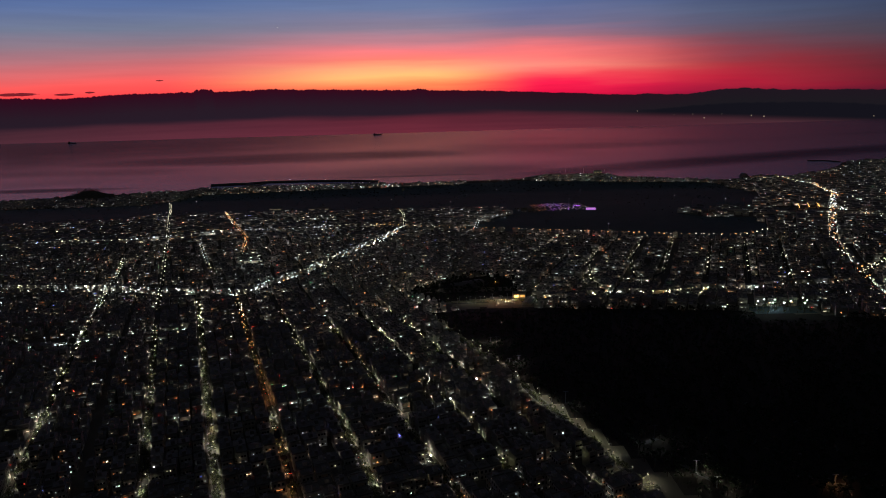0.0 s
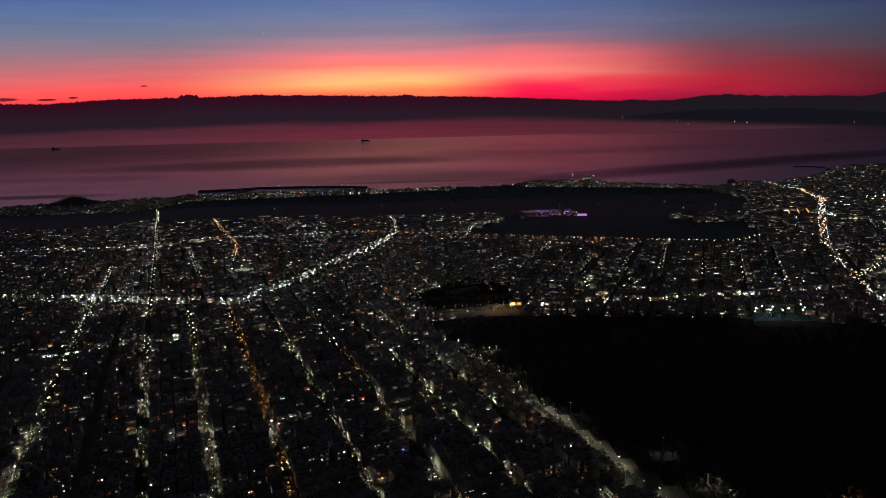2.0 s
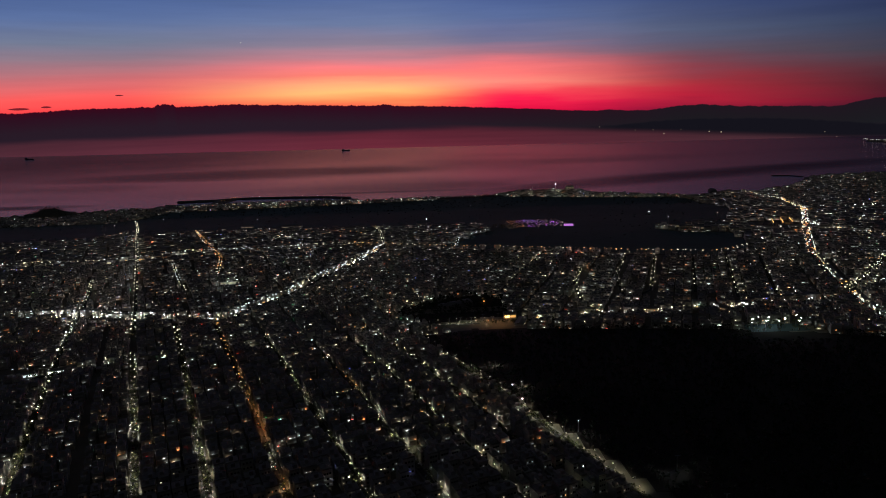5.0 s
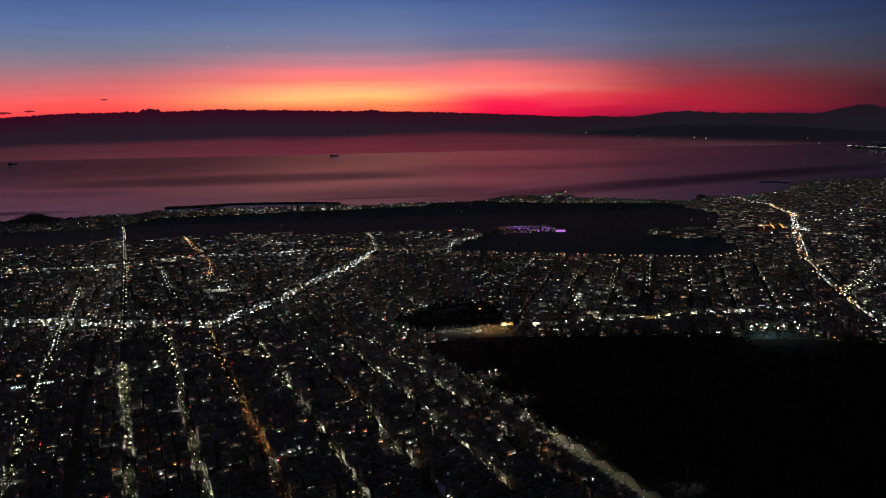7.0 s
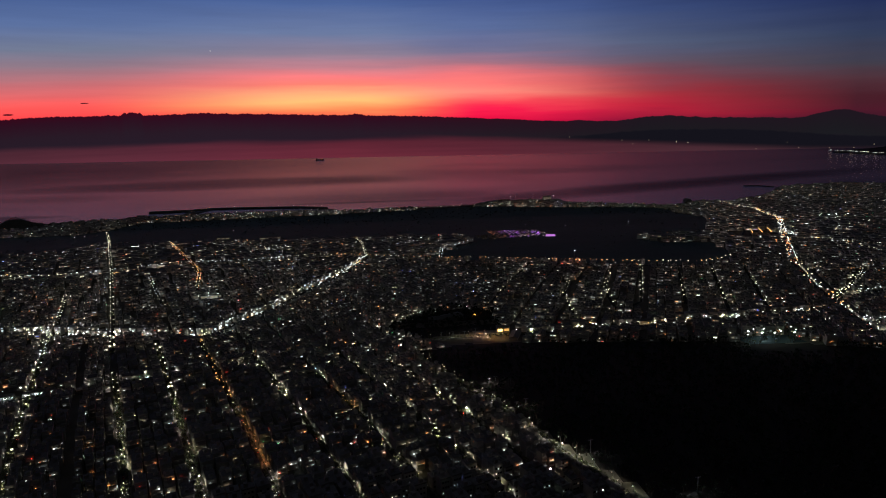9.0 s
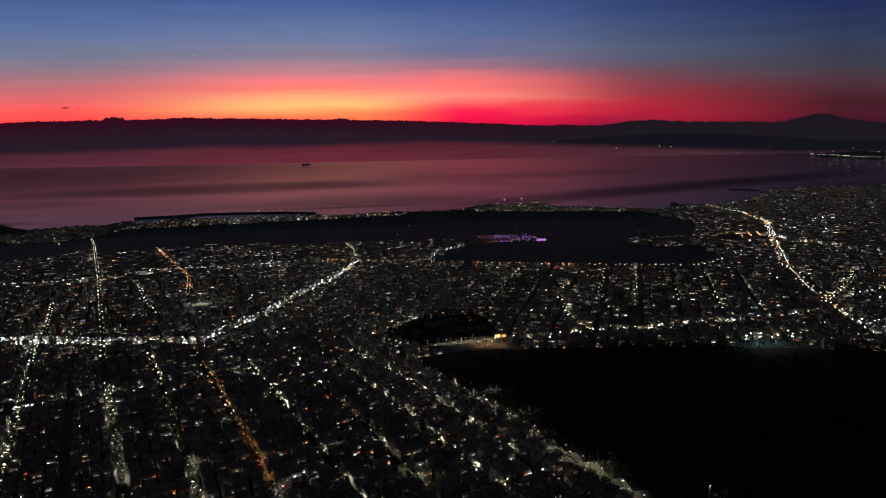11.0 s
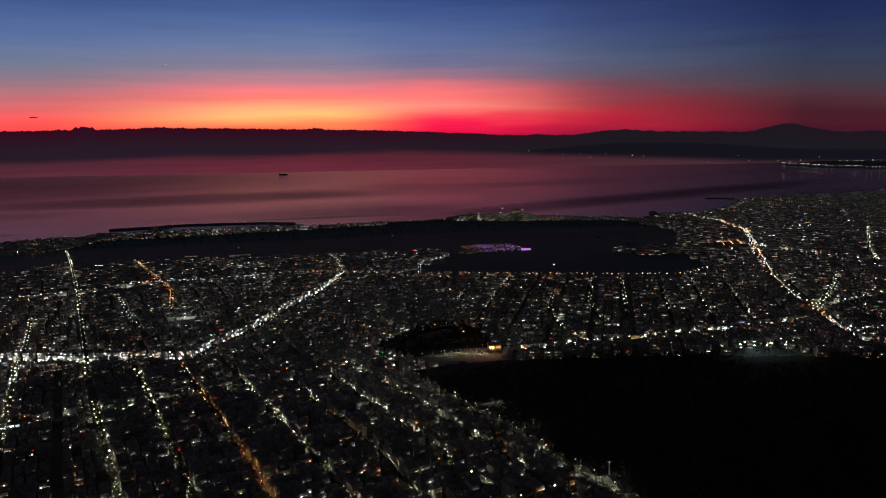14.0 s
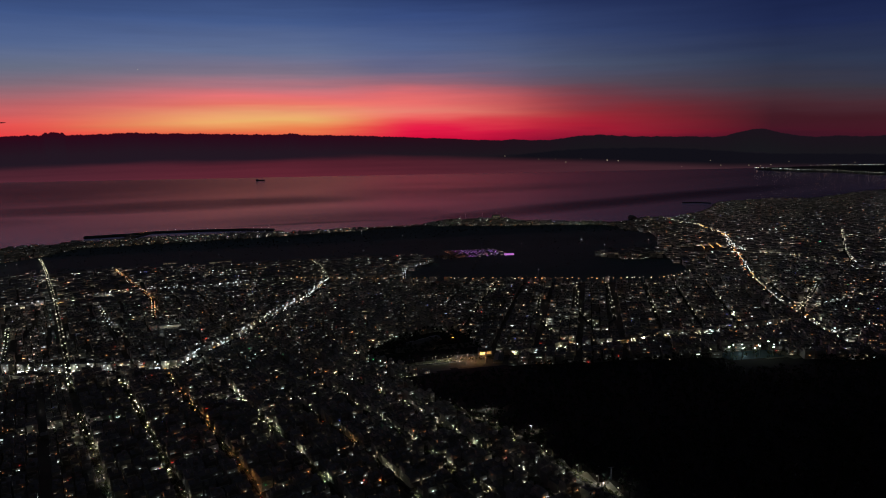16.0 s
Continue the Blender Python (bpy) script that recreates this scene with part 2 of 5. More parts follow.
def sea_material():
    m = bpy.data.materials.new("sea_water")
    m.use_nodes = True
    g = Graph(m.node_tree)
    nodes = m.node_tree.nodes
    nodes.remove(nodes["Principled BSDF"])
    p = nodes.new("ShaderNodeBsdfGlossy")
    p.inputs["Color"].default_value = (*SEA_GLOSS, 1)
    sep = nodes.new("ShaderNodeSeparateXYZ")
    m.node_tree.links.new(nodes.new("ShaderNodeTexCoord").outputs["Object"], sep.inputs[0])
    # broad lanes of slick water, and patches that the wind has ruffled
    lanes = g.noise(g.vec(g.math("MULTIPLY", sep.outputs[0], 0.0006), g.math("MULTIPLY", sep.outputs[1], 0.0012), 1.7), 1.0, 2.0, 0.45)
    ragged = g.noise(g.vec(g.math("MULTIPLY", sep.outputs[0], 0.0012), g.math("MULTIPLY", sep.outputs[1], 0.0028), 3.0), 1.0, 5.0, 0.6)
    f = g.math("MULTIPLY", g.span(lanes, 0.45, 0.75, smooth=True), 0.6)
    for cx, cy, rx, ry, turn in RUFFLED:
        dx, dy = g.math("SUBTRACT", sep.outputs[0], cx), g.math("SUBTRACT", sep.outputs[1], cy)
        c, n = math.cos(turn), math.sin(turn)
        u = g.math("DIVIDE", g.math("ADD", g.math("MULTIPLY", dx, c), g.math("MULTIPLY", dy, n)), rx)
        v = g.math("DIVIDE", g.math("SUBTRACT", g.math("MULTIPLY", dy, c), g.math("MULTIPLY", dx, n)), ry)
        far = g.math("ADD", g.math("MULTIPLY", u, u), g.math("MULTIPLY", v, v))
        far = g.math("ADD", far, g.math("MULTIPLY", g.math("SUBTRACT", ragged, 0.5), 1.8))
        f = g.math("MAXIMUM", f, g.span(far, 2.9, -0.6, 0.0, 0.95, smooth=True))
    wisps = g.noise(g.vec(g.math("MULTIPLY", sep.outputs[0], 0.003), g.math("MULTIPLY", sep.outputs[1], 0.014), 5.0), 1.0, 4.0, 0.65)
    f = g.math("MULTIPLY", f, g.span(wisps, 0.3, 0.7, 0.8, 1.08), clamp=True)
    g.put(p.inputs["Roughness"], g.span(f, 0.0, 1.0, SEA_ROUGH[0], SEA_ROUGH[1]))
    body = nodes.new("ShaderNodeBsdfDiffuse")
    body.inputs[0].default_value = (0.02, 0.022, 0.03, 1)
    mixed = nodes.new("ShaderNodeMixShader")
    g.put(mixed.inputs[0], g.span(f, 0.0, 1.0, SEA_BODY[0], SEA_BODY[1]))
    m.node_tree.links.new(p.outputs[0], mixed.inputs[1])
    m.node_tree.links.new(body.outputs[0], mixed.inputs[2])
    m.node_tree.links.new(mixed.outputs[0], nodes["Material Output"].inputs[0])
    b = nodes.new("ShaderNodeBump")
    b.inputs["Strength"].default_value, b.inputs["Distance"].default_value = 0.1, 0.2
    g.put(b.inputs["Height"], g.noise(g.vec(g.math("MULTIPLY", sep.outputs[0], 0.06), g.math("MULTIPLY", sep.outputs[1], 0.12)), 1.0, 4.0))
    # made-up seaward tilt of the normal, so the flat sheet reflects the low red glow
    tilted = nodes.new("ShaderNodeVectorMath")
    tilted.operation = "ADD"
    m.node_tree.links.new(b.outputs[0], tilted.inputs[0])
    tilted.inputs[1].default_value = (0.0, SEA_TILT, 0.0)
    unit = nodes.new("ShaderNodeVectorMath")
    unit.operation = "NORMALIZE"
    m.node_tree.links.new(tilted.outputs[0], unit.inputs[0])
    m.node_tree.links.new(unit.outputs[0], p.inputs["Normal"])
    return m


SEA_TILT = 0.033
RUFFLED = [(-2600, 4500, 1800, 1150, 0.12), (-900, 3420, 900, 210, 0.04), (1250, 2830, 1050, 120, 0.32), (-60, 2570, 300, 28, 0.0), (-1450, 2440, 240, 40, 0.0)]
SEA_ROUGH = (0.2, 0.24)
SEA_GLOSS = (0.58, 0.425, 0.39)   # reflection colour, with the red haze over the sea put into its tint
SEA_BODY = (0.18, 0.74)     # share of ruffled water that mirrors nothing bright
M = {
    "earth": surface("dry_earth", (0.25, 0.22, 0.17), (0.16, 0.15, 0.12), 0.95, 0.01),
    "asphalt": surface("asphalt", (0.075, 0.075, 0.072), (0.05, 0.05, 0.048), 0.85, 0.08),
    "paving": surface("paving_concrete", (0.25, 0.235, 0.21), (0.18, 0.17, 0.155), 0.85, 0.3),
    "plaster": surface("painted_plaster", (0.54, 0.51, 0.45), (0.40, 0.38, 0.34), 0.85, 0.25, island=0.35),
    "roof": surface("roof_concrete", (0.34, 0.32, 0.30), (0.22, 0.21, 0.20), 0.9, 0.3, island=0.3),
    "glass": surface("dark_window_glass", (0.03, 0.035, 0.04), (0.02, 0.02, 0.025), 0.15, 1.0),
    "metal": surface("galvanised_steel", (0.35, 0.36, 0.36), (0.25, 0.25, 0.26), 0.45, 2.0, metal=0.9),
    "awning": surface("awning_canvas", (0.35, 0.22, 0.12), (0.22, 0.2, 0.18), 0.9, 0.6, island=0.4),
    "leaf": surface("street_tree_leaves", (0.15, 0.155, 0.08), (0.09, 0.105, 0.045), 0.6, 0.6, island=0.6),
    "scrub": surface("dry_scrub", (0.17, 0.22, 0.18), (0.12, 0.16, 0.13), 0.8, 0.3, island=0.3),
    "pine": surface("pine_needles", (0.05, 0.07, 0.03), (0.03, 0.045, 0.02), 0.7, 0.4, island=0.4),
    "litter": surface("pine_litter", (0.05, 0.04, 0.028), (0.03, 0.026, 0.02), 0.95, 0.1),
    "grass": surface("dry_grass", (0.18, 0.25, 0.22), (0.13, 0.18, 0.16), 0.95, 0.006),
    "bark": surface("bark", (0.14, 0.10, 0.07), (0.08, 0.06, 0.045), 0.9, 2.0, bump=0.02),
    "rock": surface("breakwater_rock", (0.26, 0.24, 0.22), (0.15, 0.14, 0.13), 0.9, 0.2),
    "turf": surface("floodlit_turf", (0.06, 0.14, 0.05), (0.05, 0.10, 0.04), 0.9, 0.1),
    "court": surface("court_surface", (0.07, 0.12, 0.12), (0.05, 0.09, 0.1), 0.8, 0.1),
        "rubber": surface("rubber", (0.02, 0.02, 0.02), (0.03, 0.03, 0.03), 0.8, 3.0),
    "lamp_warm": glow("lamp_warm_white", (1.0, 0.97, 0.80), 2500, True),
    "lamp_sodium": glow("lamp_sodium", (1.0, 0.46, 0.19), 1500, True),
    "lamp_white": glow("lamp_cool_white", (0.86, 0.95, 1.0), 1500, True),
    # lamp bowls, built larger than real ones to include their glare
    "bulb_warm": glow("lamp_bowl_glare_warm", (1.0, 0.94, 0.68), 1.0, spread=1.8, least=0.5, power=2.0),
    "bulb_sodium": glow("lamp_bowl_glare_sodium", (1.0, 0.46, 0.16), 1.1, spread=1.4, least=0.5, power=2.0),
    "bulb_white": glow("lamp_bowl_glare_white", (0.86, 0.95, 1.0), 1.2, spread=1.8, least=0.5, power=2.0),
    "win_white": glow("window_cool", (0.85, 0.97, 1.0), 0.8, spread=6.5),
    "win_warm": glow("window_warm", (1.0, 0.84, 0.58), 0.75, spread=6),
    "win_orange": glow("window_orange", (1.0, 0.34, 0.12), 0.8, spread=6),
    # added facade panels: faint street light on walls, put into a glow
    "win_curtain": glow("lit_wall_cool", (0.9, 0.97, 0.95), 0.1, spread=2.2, least=0.3, power=3.0),
    "win_amber": glow("lit_wall_amber", (1.0, 0.76, 0.5), 0.09, spread=2.2, least=0.3, power=3.0),
    "win_red": glow("sign_red", (1.0, 0.06, 0.04), 1.5, spread=4),
    "win_blue": glow("sign_blue", (0.14, 0.2, 1.0), 1.8, spread=6),
    "win_green": glow("sign_green", (0.1, 1.0, 0.35), 1.0, spread=3),
    "win_violet": glow("fair_violet", (0.5, 0.14, 1.0), 2.5, spread=5),
    "flood_white": glow("floodlight_white", (0.86, 1.0, 0.97), 26, True),
    "flood_green": glow("floodlight_greenish", (0.75, 1.0, 0.72), 20, True),
    "flood_warm": glow("floodlight_warm", (1.0, 0.88, 0.5), 9, True),
    "flood_sodium": glow("floodlight_sodium", (1.0, 0.42, 0.08), 4.0, True),
    "shed_glow": glow("shed_front_glow", (1.0, 0.85, 0.55), 0.12),
    "depot_lamp": glow("depot_strip_lamp", (1.0, 0.5, 0.14), 3.2),
    "shop_white": glow("shop_glass_cool", (0.8, 0.96, 1.0), 2.0, spread=6, power=4.0),
    "shop_warm": glow("shop_glass_warm", (1.0, 0.86, 0.6), 1.6, spread=6, power=4.0),
    "shop_orange": glow("shop_glass_orange", (1.0, 0.5, 0.15), 1.8, spread=3),
    "tent": glow("tent_violet", (0.75, 0.28, 1.0), 0.7),
    "head": glow("headlight", (1.0, 0.95, 0.82), 5.0),
    "tail": glow("tail_light", (1.0, 0.06, 0.03), 2.0),
    "car_white": surface("car_paint_white", (0.7, 0.7, 0.7), (0.6, 0.6, 0.6), 0.3, 0.6),
    "car_silver": surface("car_paint_silver", (0.45, 0.46, 0.47), (0.4, 0.4, 0.42), 0.3, 0.6, metal=0.5),
    "car_grey": surface("car_paint_grey", (0.1, 0.1, 0.11), (0.08, 0.08, 0.09), 0.3, 0.6),
    "car_red": surface("car_paint_red", (0.35, 0.03, 0.03), (0.3, 0.02, 0.02), 0.3, 0.6),
    "car_blue": surface("car_paint_blue", (0.04, 0.08, 0.25), (0.03, 0.06, 0.2), 0.3, 0.6),
    "car_black": surface("car_paint_black", (0.02, 0.02, 0.022), (0.03, 0.03, 0.03), 0.3, 0.6),
    "hull": surface("ship_hull", (0.04, 0.03, 0.035), (0.03, 0.025, 0.03), 0.6, 0.1),
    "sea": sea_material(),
}
MATS = list(M.values())
SLOT = {k: i for i, k in enumerate(M)}


# ---- building kit ----
class Buf:
    """Collects faces with a material each, for one mesh."""

    def __init__(self):
        self.v, self.f, self.m = [], [], []

    def face(self, pts, mat):
        k = len(self.v)
        self.v.extend(pts)
        self.f.append(tuple(range(k, k + len(pts))))
        self.m.append(mat)

    def box(self, x, y, z, sx, sy, sz, c=1.0, s=0.0, mat="plaster", top=None, bottom=False):
        """A box standing on z, turned by the cosine and sine c, s."""
        k = len(self.v)
        for dz in (0, sz):
            for ax, ay in ((-1, -1), (1, -1), (1, 1), (-1, 1)):
                px, py = ax * sx / 2, ay * sy / 2
                self.v.append((x + px * c - py * s, y + px * s + py * c, z + dz))
        quads = [(0, 1, 5, 4), (1, 2, 6, 5), (2, 3, 7, 6), (3, 0, 4, 7), (4, 5, 6, 7)]
        if bottom:
            quads.append((3, 2, 1, 0))
        for n, q in enumerate(quads):
            self.f.append(tuple(k + i for i in q))
            self.m.append(top if (n == 4 and top) else mat)

    def mesh(self, name):
        me = bpy.data.meshes.new(name)
        me.from_pydata(self.v, [], self.f)
        used = sorted(set(self.m), key=lambda a: SLOT[a])
        for a in used:
            me.materials.append(M[a])
        at = {a: i for i, a in enumerate(used)}
        me.polygons.foreach_set("material_index", [at[a] for a in self.m])
        me.update()
        return me

    def thing(self, name, label="", category="", group="", kind=""):
        return tagged(new(name, self.mesh(name)), label, category, group, kind)


def part(name, buf, parent, label=""):
    ob = new(name, buf.mesh(name))
    ob.parent = parent
    return tagged(ob, label)


# ---- the plan ----
PROFILE = [(-900, 178), (-300, 163), (200, 148), (391, 135), (470, 129), (620, 112), (690, 103), (760, 97), (950, 91), (1017, 88), (1215, 79), (1290, 75),
           (1515, 57), (1710, 34), (2043, 8), (2300, 3.5), (2420, 2.5), (9000, 2.5)]
COAST = [(-6000, 1500), (-1500, 2150), (-1256, 2228), (-1050, 2262), (-959, 2309), (-880, 2300), (-845, 2352), (-230, 2368), (-157, 2338), (0, 2359), (284, 2383), (425, 2477),
         (612, 2455), (640, 2374), (930, 2222), (1040, 2240), (1089, 2298), (1198, 2272), (1389, 2378), (1508, 2504), (1600, 2618), (1699, 2655), (1918, 2683), (2050, 2620),
         (2675, 2864), (3600, 3050), (6000, 3300)]
PX, PZ = [a for a, _ in PROFILE], [b for _, b in PROFILE]
CX, CY = [a for a, _ in COAST], [b for _, b in COAST]


def shore(x):
    return float(np.interp(x, CX, CY))


def height(x, y):
    """Height of the ground: a long slope that falls to the shore."""
    z = float(np.interp(y, PX, PZ))
    d = shore(x) - y
    if d < 160:
        z = min(z, 2.0 + max(d, 0) * 0.04) if d > 0 else max(2.0 + d * 0.25, -4.0)
    hx, hy = (x + 1155) / 62, (y - 2185) / 34
    z += 30 * math.exp(-(hx * hx + hy * hy))
    return z


N = (0.932, 0.362)     # across the streets of the old grid
W = (-0.362, 0.932)    # along them, away from the camera
N2 = (0.919, -0.395)   # the younger grid beyond the wood
W2 = (0.395, 0.919)


def on_grid(u, v):
    return u * N[0] + v * W[0], u * N[1] + v * W[1]


def on_grid2(u, v):
    return u * N2[0] + v * W2[0], u * N2[1] + v * W2[1]


def inside(x, y, poly):
    hit = False
    for (ax, ay), (bx, by) in zip(poly, poly[1:] + poly[:1]):
        if (ay > y) != (by > y) and x < (bx - ax) * (y - ay) / (by - ay) + ax:
            hit = not hit
    return hit


def near_line(x, y, line):
    best = 1e9
    for (ax, ay), (bx, by) in zip(line, line[1:]):
        dx, dy = bx - ax, by - ay
        t = min(1, max(0, ((x - ax) * dx + (y - ay) * dy) / (dx * dx + dy * dy)))
        best = min(best, math.hypot(x - ax - t * dx, y - ay - t * dy))
    return best


AIRFIELD = [(20, 1172), (76, 1240), (161, 1380), (140, 1500), (-560, 1560), (-690, 1640), (-700, 1450), (-1500, 1440), (-1500, 1930), (-880, 1950), (-780, 2190), (-200, 2250), (300, 2330), (900, 2150),
            (880, 1800), (720, 1480), (660, 1395), (540, 1390), (490, 1340), (515, 1265), (600, 1245), (580, 1130), (560, 1075), (473, 1026), (347, 1062), (174, 1137)]
WOOD = [(-8, 648), (18, 562), (35, 512), (54, 455), (84, 372), (104, 325), (122, 285), (160, 200), (300, -100), (1500, -100), (1200, 380), (800, 470), (600, 530), (416, 572), (358, 600), (303, 622), (177, 650),
        (105, 664), (50, 672)]
PARK = [(-34, 715), (-27, 767), (15, 806), (60, 830), (98, 805), (94, 775), (92, 728), (-4, 702)]


# The streets of the old grid: place across the grid at 400 m, drift for each metre further, lamps, their gap, share of lit ones
OLD_STREETS = [(-93.5, -0.014, "warm", 17, 1.05), (-31.5, -0.0125, "warm", 17, 0.97), (4.0, 0.006, "warm", 17, 1.05), (41.0, 0.018, "sodium/sodium/sodium/warm/white", 16, 0.97),
               (79.0, 0.023, "warm", 17, 1.05), (115.5, 0.03, "sodium/warm", 20, 1.0), (150.0, 0.037, "warm", 17, 1.05), (181.0, 0.04, "warm", 18, 1.0)]
OLD_EDGE = (210.0, 0.055)
QUIET = [-62.0] + [-93.5 - 38.5 * k for k in range(1, 42)]     # side streets with few lamps


def old_line(u, drift, v0, v1):
    return [on_grid(u + drift * (v - 400), v) for v in (v0, (v0 + v1) / 2, v1)]


# name, half width, lamps, their gap, share of lit ones, the line
STREETS = [
    ("avenue", 11, "white/white/warm", 8, 1.6, [(-225, 754), (-213, 797), (-171, 873), (-137, 970), (-94, 1079), (-62, 1203)]),
    ("avenue", 12, "warm/white/warm/sodium", 13, 1.5, [(1130, 2200), (1129, 1985), (995, 1645), (770, 1275), (608, 990), (548, 860), (520, 780), (467, 655), (455, 625)]),
    ("boulevard", 9, "white/warm", 9, 1.0, [(-640, 825), (-560, 812), (-467, 798), (-416, 794), (-345, 774), (-281, 768), (-225, 754)]),
    ("shopping_street", 6, "white/warm", 16, 0.8, [(-420, 530), (-341, 556), (-310, 569), (-241, 595), (-173, 621), (-106, 651), (-80, 662)]),
    ("park_road", 5, "warm", 14, 1.0, [(-80, 662), (-57, 691), (-4, 694), (62, 699), (100, 697)]),
    ("boundary_road", 5, "warm", 12, 1.0, old_line(OLD_EDGE[0], OLD_EDGE[1], 200, 605)),
    ("street", 5, "sodium/sodium/warm", 9, 0.9, [(-520, 1590), (-505, 1551), (-398, 1283), (-333, 1129), (-303, 995)]),
    ("boulevard", 8, "white/white/warm", 10, 0.9, [(-900, 1075), (-657, 1127), (-543, 1126), (-481, 1151), (-386, 1202), (-277, 1195), (-163, 1227)]),
    ("boulevard", 7, "sodium/warm/sodium", 10, 0.9, [(-163, 1227), (-65, 1206), (39, 1157), (152, 1122), (347, 1052), (473, 1016), (545, 1060)]),
    ("street", 5, "white", 14, 1.0, [(66, 1160), (79, 1269), (118, 1324), (155, 1382)]),
    ("street", 4.5, "warm", 15, 1.0, [(238, 958), (203, 867), (188, 771), (193, 702)]),
    ("street", 4.5, "warm", 19, 0.8, [(340, 1050), (330, 1037), (266, 888), (246, 787)]),
    ("street", 4.5, "warm", 20, 0.8, [(377, 1035), (291, 821), (267, 797)]),
    ("street", 4.5, "warm", 20, 0.8, [(209, 1095), (143, 945), (120, 880)]),
    ("street", 4.5, "warm", 20, 0.8, [(423, 1000), (369, 869), (340, 800)]),
    ("street", 4.5, "warm", 22, 0.8, [(472, 990), (405, 830), (380, 770)]),
    ("street", 4.5, "warm/white", 22, 0.8, [(528, 1000), (464, 851), (430, 770)]),
    ("street", 6, "white/warm", 12, 0.8, [(100, 697), (195, 705), (251, 704), (304, 718), (328, 715), (392, 722), (466, 731)]),
    ("street", 5, "white/warm", 14, 0.9, [(806, 1330), (806, 1233), (823, 1190), (844, 1117), (900, 1000)]),
    ("street", 5, "warm", 16, 0.8, [(530, 780), (563, 817), (633, 890), (701, 957)]),
    ("park_lane", 3, "warm", 16, 0.8, [(-46, 745), (-27, 767), (-6, 785), (5, 808), (17, 813)]),
    ("coast_road", 6, "warm/white", 42, 0.8, [(-1000, 2240), (-860, 2255), (-600, 2300), (-157, 2295), (284, 2340), (640, 2330), (930, 2180), (1130, 2200), (1400, 2330), (1560, 2500)]),
    ("street", 4.5, "warm", 15, 0.9, [(-62, 1207), (-75, 1404), (-91, 1519)]),
    ("street", 5, "white/warm", 11, 0.9, [(748, 1222), (794, 1214), (807, 1150), (815, 1086), (829, 966)]),
    ("street", 5, "warm/white", 9, 0.9, [(528, 786), (615, 862), (664, 912)]),
    ("street", 5, "white/warm", 10, 0.9, [(560, 796), (625, 821), (664, 834), (722, 849), (790, 880)]),
    ("street", 5, "white", 8, 0.9, [(474, 668), (507, 672), (547, 671), (620, 690)]),
    ("street", 4.5, "warm", 16, 0.9, [(1280, 1554), (960, 1189), (849, 1040)]),
    ("street", 4.5, "warm/sodium", 13, 0.8, [(612, 950), (659, 926), (713, 908), (800, 880)]),
    ("street", 4.5, "warm/white", 14, 0.8, [(-400, 1091), (-351, 970), (-316, 888)]),
    ("street", 4.5, "warm/white", 11, 0.9, [(-371, 684), (-403, 760), (-416, 810), (-448, 901), (-480, 985)]),
]
for u, drift, lamps, gap, share in OLD_STREETS:
    STREETS.append(("street", 4.2, lamps, gap, 0.85 * share, old_line(u, drift, 170, 770 if u < -50 or 0 < u < 60 else (690 if u < 100 else 640))))
STREETS.append(("street", 4.5, "warm", 19, 1.0, [(-800, 1960), (-708, 1735), (-480, 1150), (-353, 814), on_grid(-36.5, 770)]))
STREETS = [(a, 0.6 * half, kinds, 0.72 * gap, share * (0.6 if "/" in kinds and a == "avenue" else 1.0), line) for a, half, kinds, gap, share, line in STREETS]     # all of them narrow
GRID_A = sorted([u for u, *_ in OLD_STREETS] + QUIET + [OLD_EDGE[0]] + [OLD_EDGE[0] + 40 * k for k in range(1, 22)])
DRIFT = {u: d for u, d, *_ in OLD_STREETS}
DRIFT[OLD_EDGE[0]] = OLD_EDGE[1]


def u_at(u, v):
    return u + DRIFT.get(u, 0.0) * (min(v, 760) - 400)


# ---- ground, sea ----
def build_ground():
    buf = Buf()
    xs = [-6000, -4000, -2600, -1900] + [x for x in range(-1500, 2700, 30)] + [2900, 3300, 4000, 6000]
    ys = [-900, -500, -200] + [y for y in range(0, 2900, 30)] + [3000, 3150, 3300]
    for y in ys:
        for x in xs:
            buf.v.append((x, y, height(x, y) - 0.05))
    w = len(xs)
    for j in range(len(ys) - 1):
        for i in range(w - 1):
            k = j * w + i
            buf.f.append((k, k + 1, k + w + 1, k + w))
            buf.m.append("earth")
    buf.thing("ground", "dark dry earth sloping from the hills to the shore", "ground", kind="structure")
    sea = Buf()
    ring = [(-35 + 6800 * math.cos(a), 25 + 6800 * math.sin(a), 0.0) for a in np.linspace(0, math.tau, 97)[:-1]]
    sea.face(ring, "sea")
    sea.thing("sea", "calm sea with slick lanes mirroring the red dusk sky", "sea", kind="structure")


def ribbon(buf, line, half, lift, mat, step=25.0, side=0.0):
    """A strip that follows the ground along a line."""
    pts = []
    for (ax, ay), (bx, by) in zip(line, line[1:]):
        n = max(1, int(math.hypot(bx - ax, by - ay) / step))
        pts += [(ax + (bx - ax) * i / n, ay + (by - ay) * i / n) for i in range(n)]
    pts.append(line[-1])
    rows = []
    for i, (x, y) in enumerate(pts):
        (ax, ay), (bx, by) = pts[max(0, i - 1)], pts[min(len(pts) - 1, i + 1)]
        d = math.hypot(bx - ax, by - ay)
        nx, ny = (by - ay) / d, -(bx - ax) / d
        cx, cy = x + nx * side, y + ny * side
        rows.append(((cx - nx * half, cy - ny * half), (cx + nx * half, cy + ny * half)))
    for (a, b), (c, d) in zip(rows, rows[1:]):
        buf.face([(p[0], p[1], height(*p) + lift) for p in (a, b, d, c)], mat)


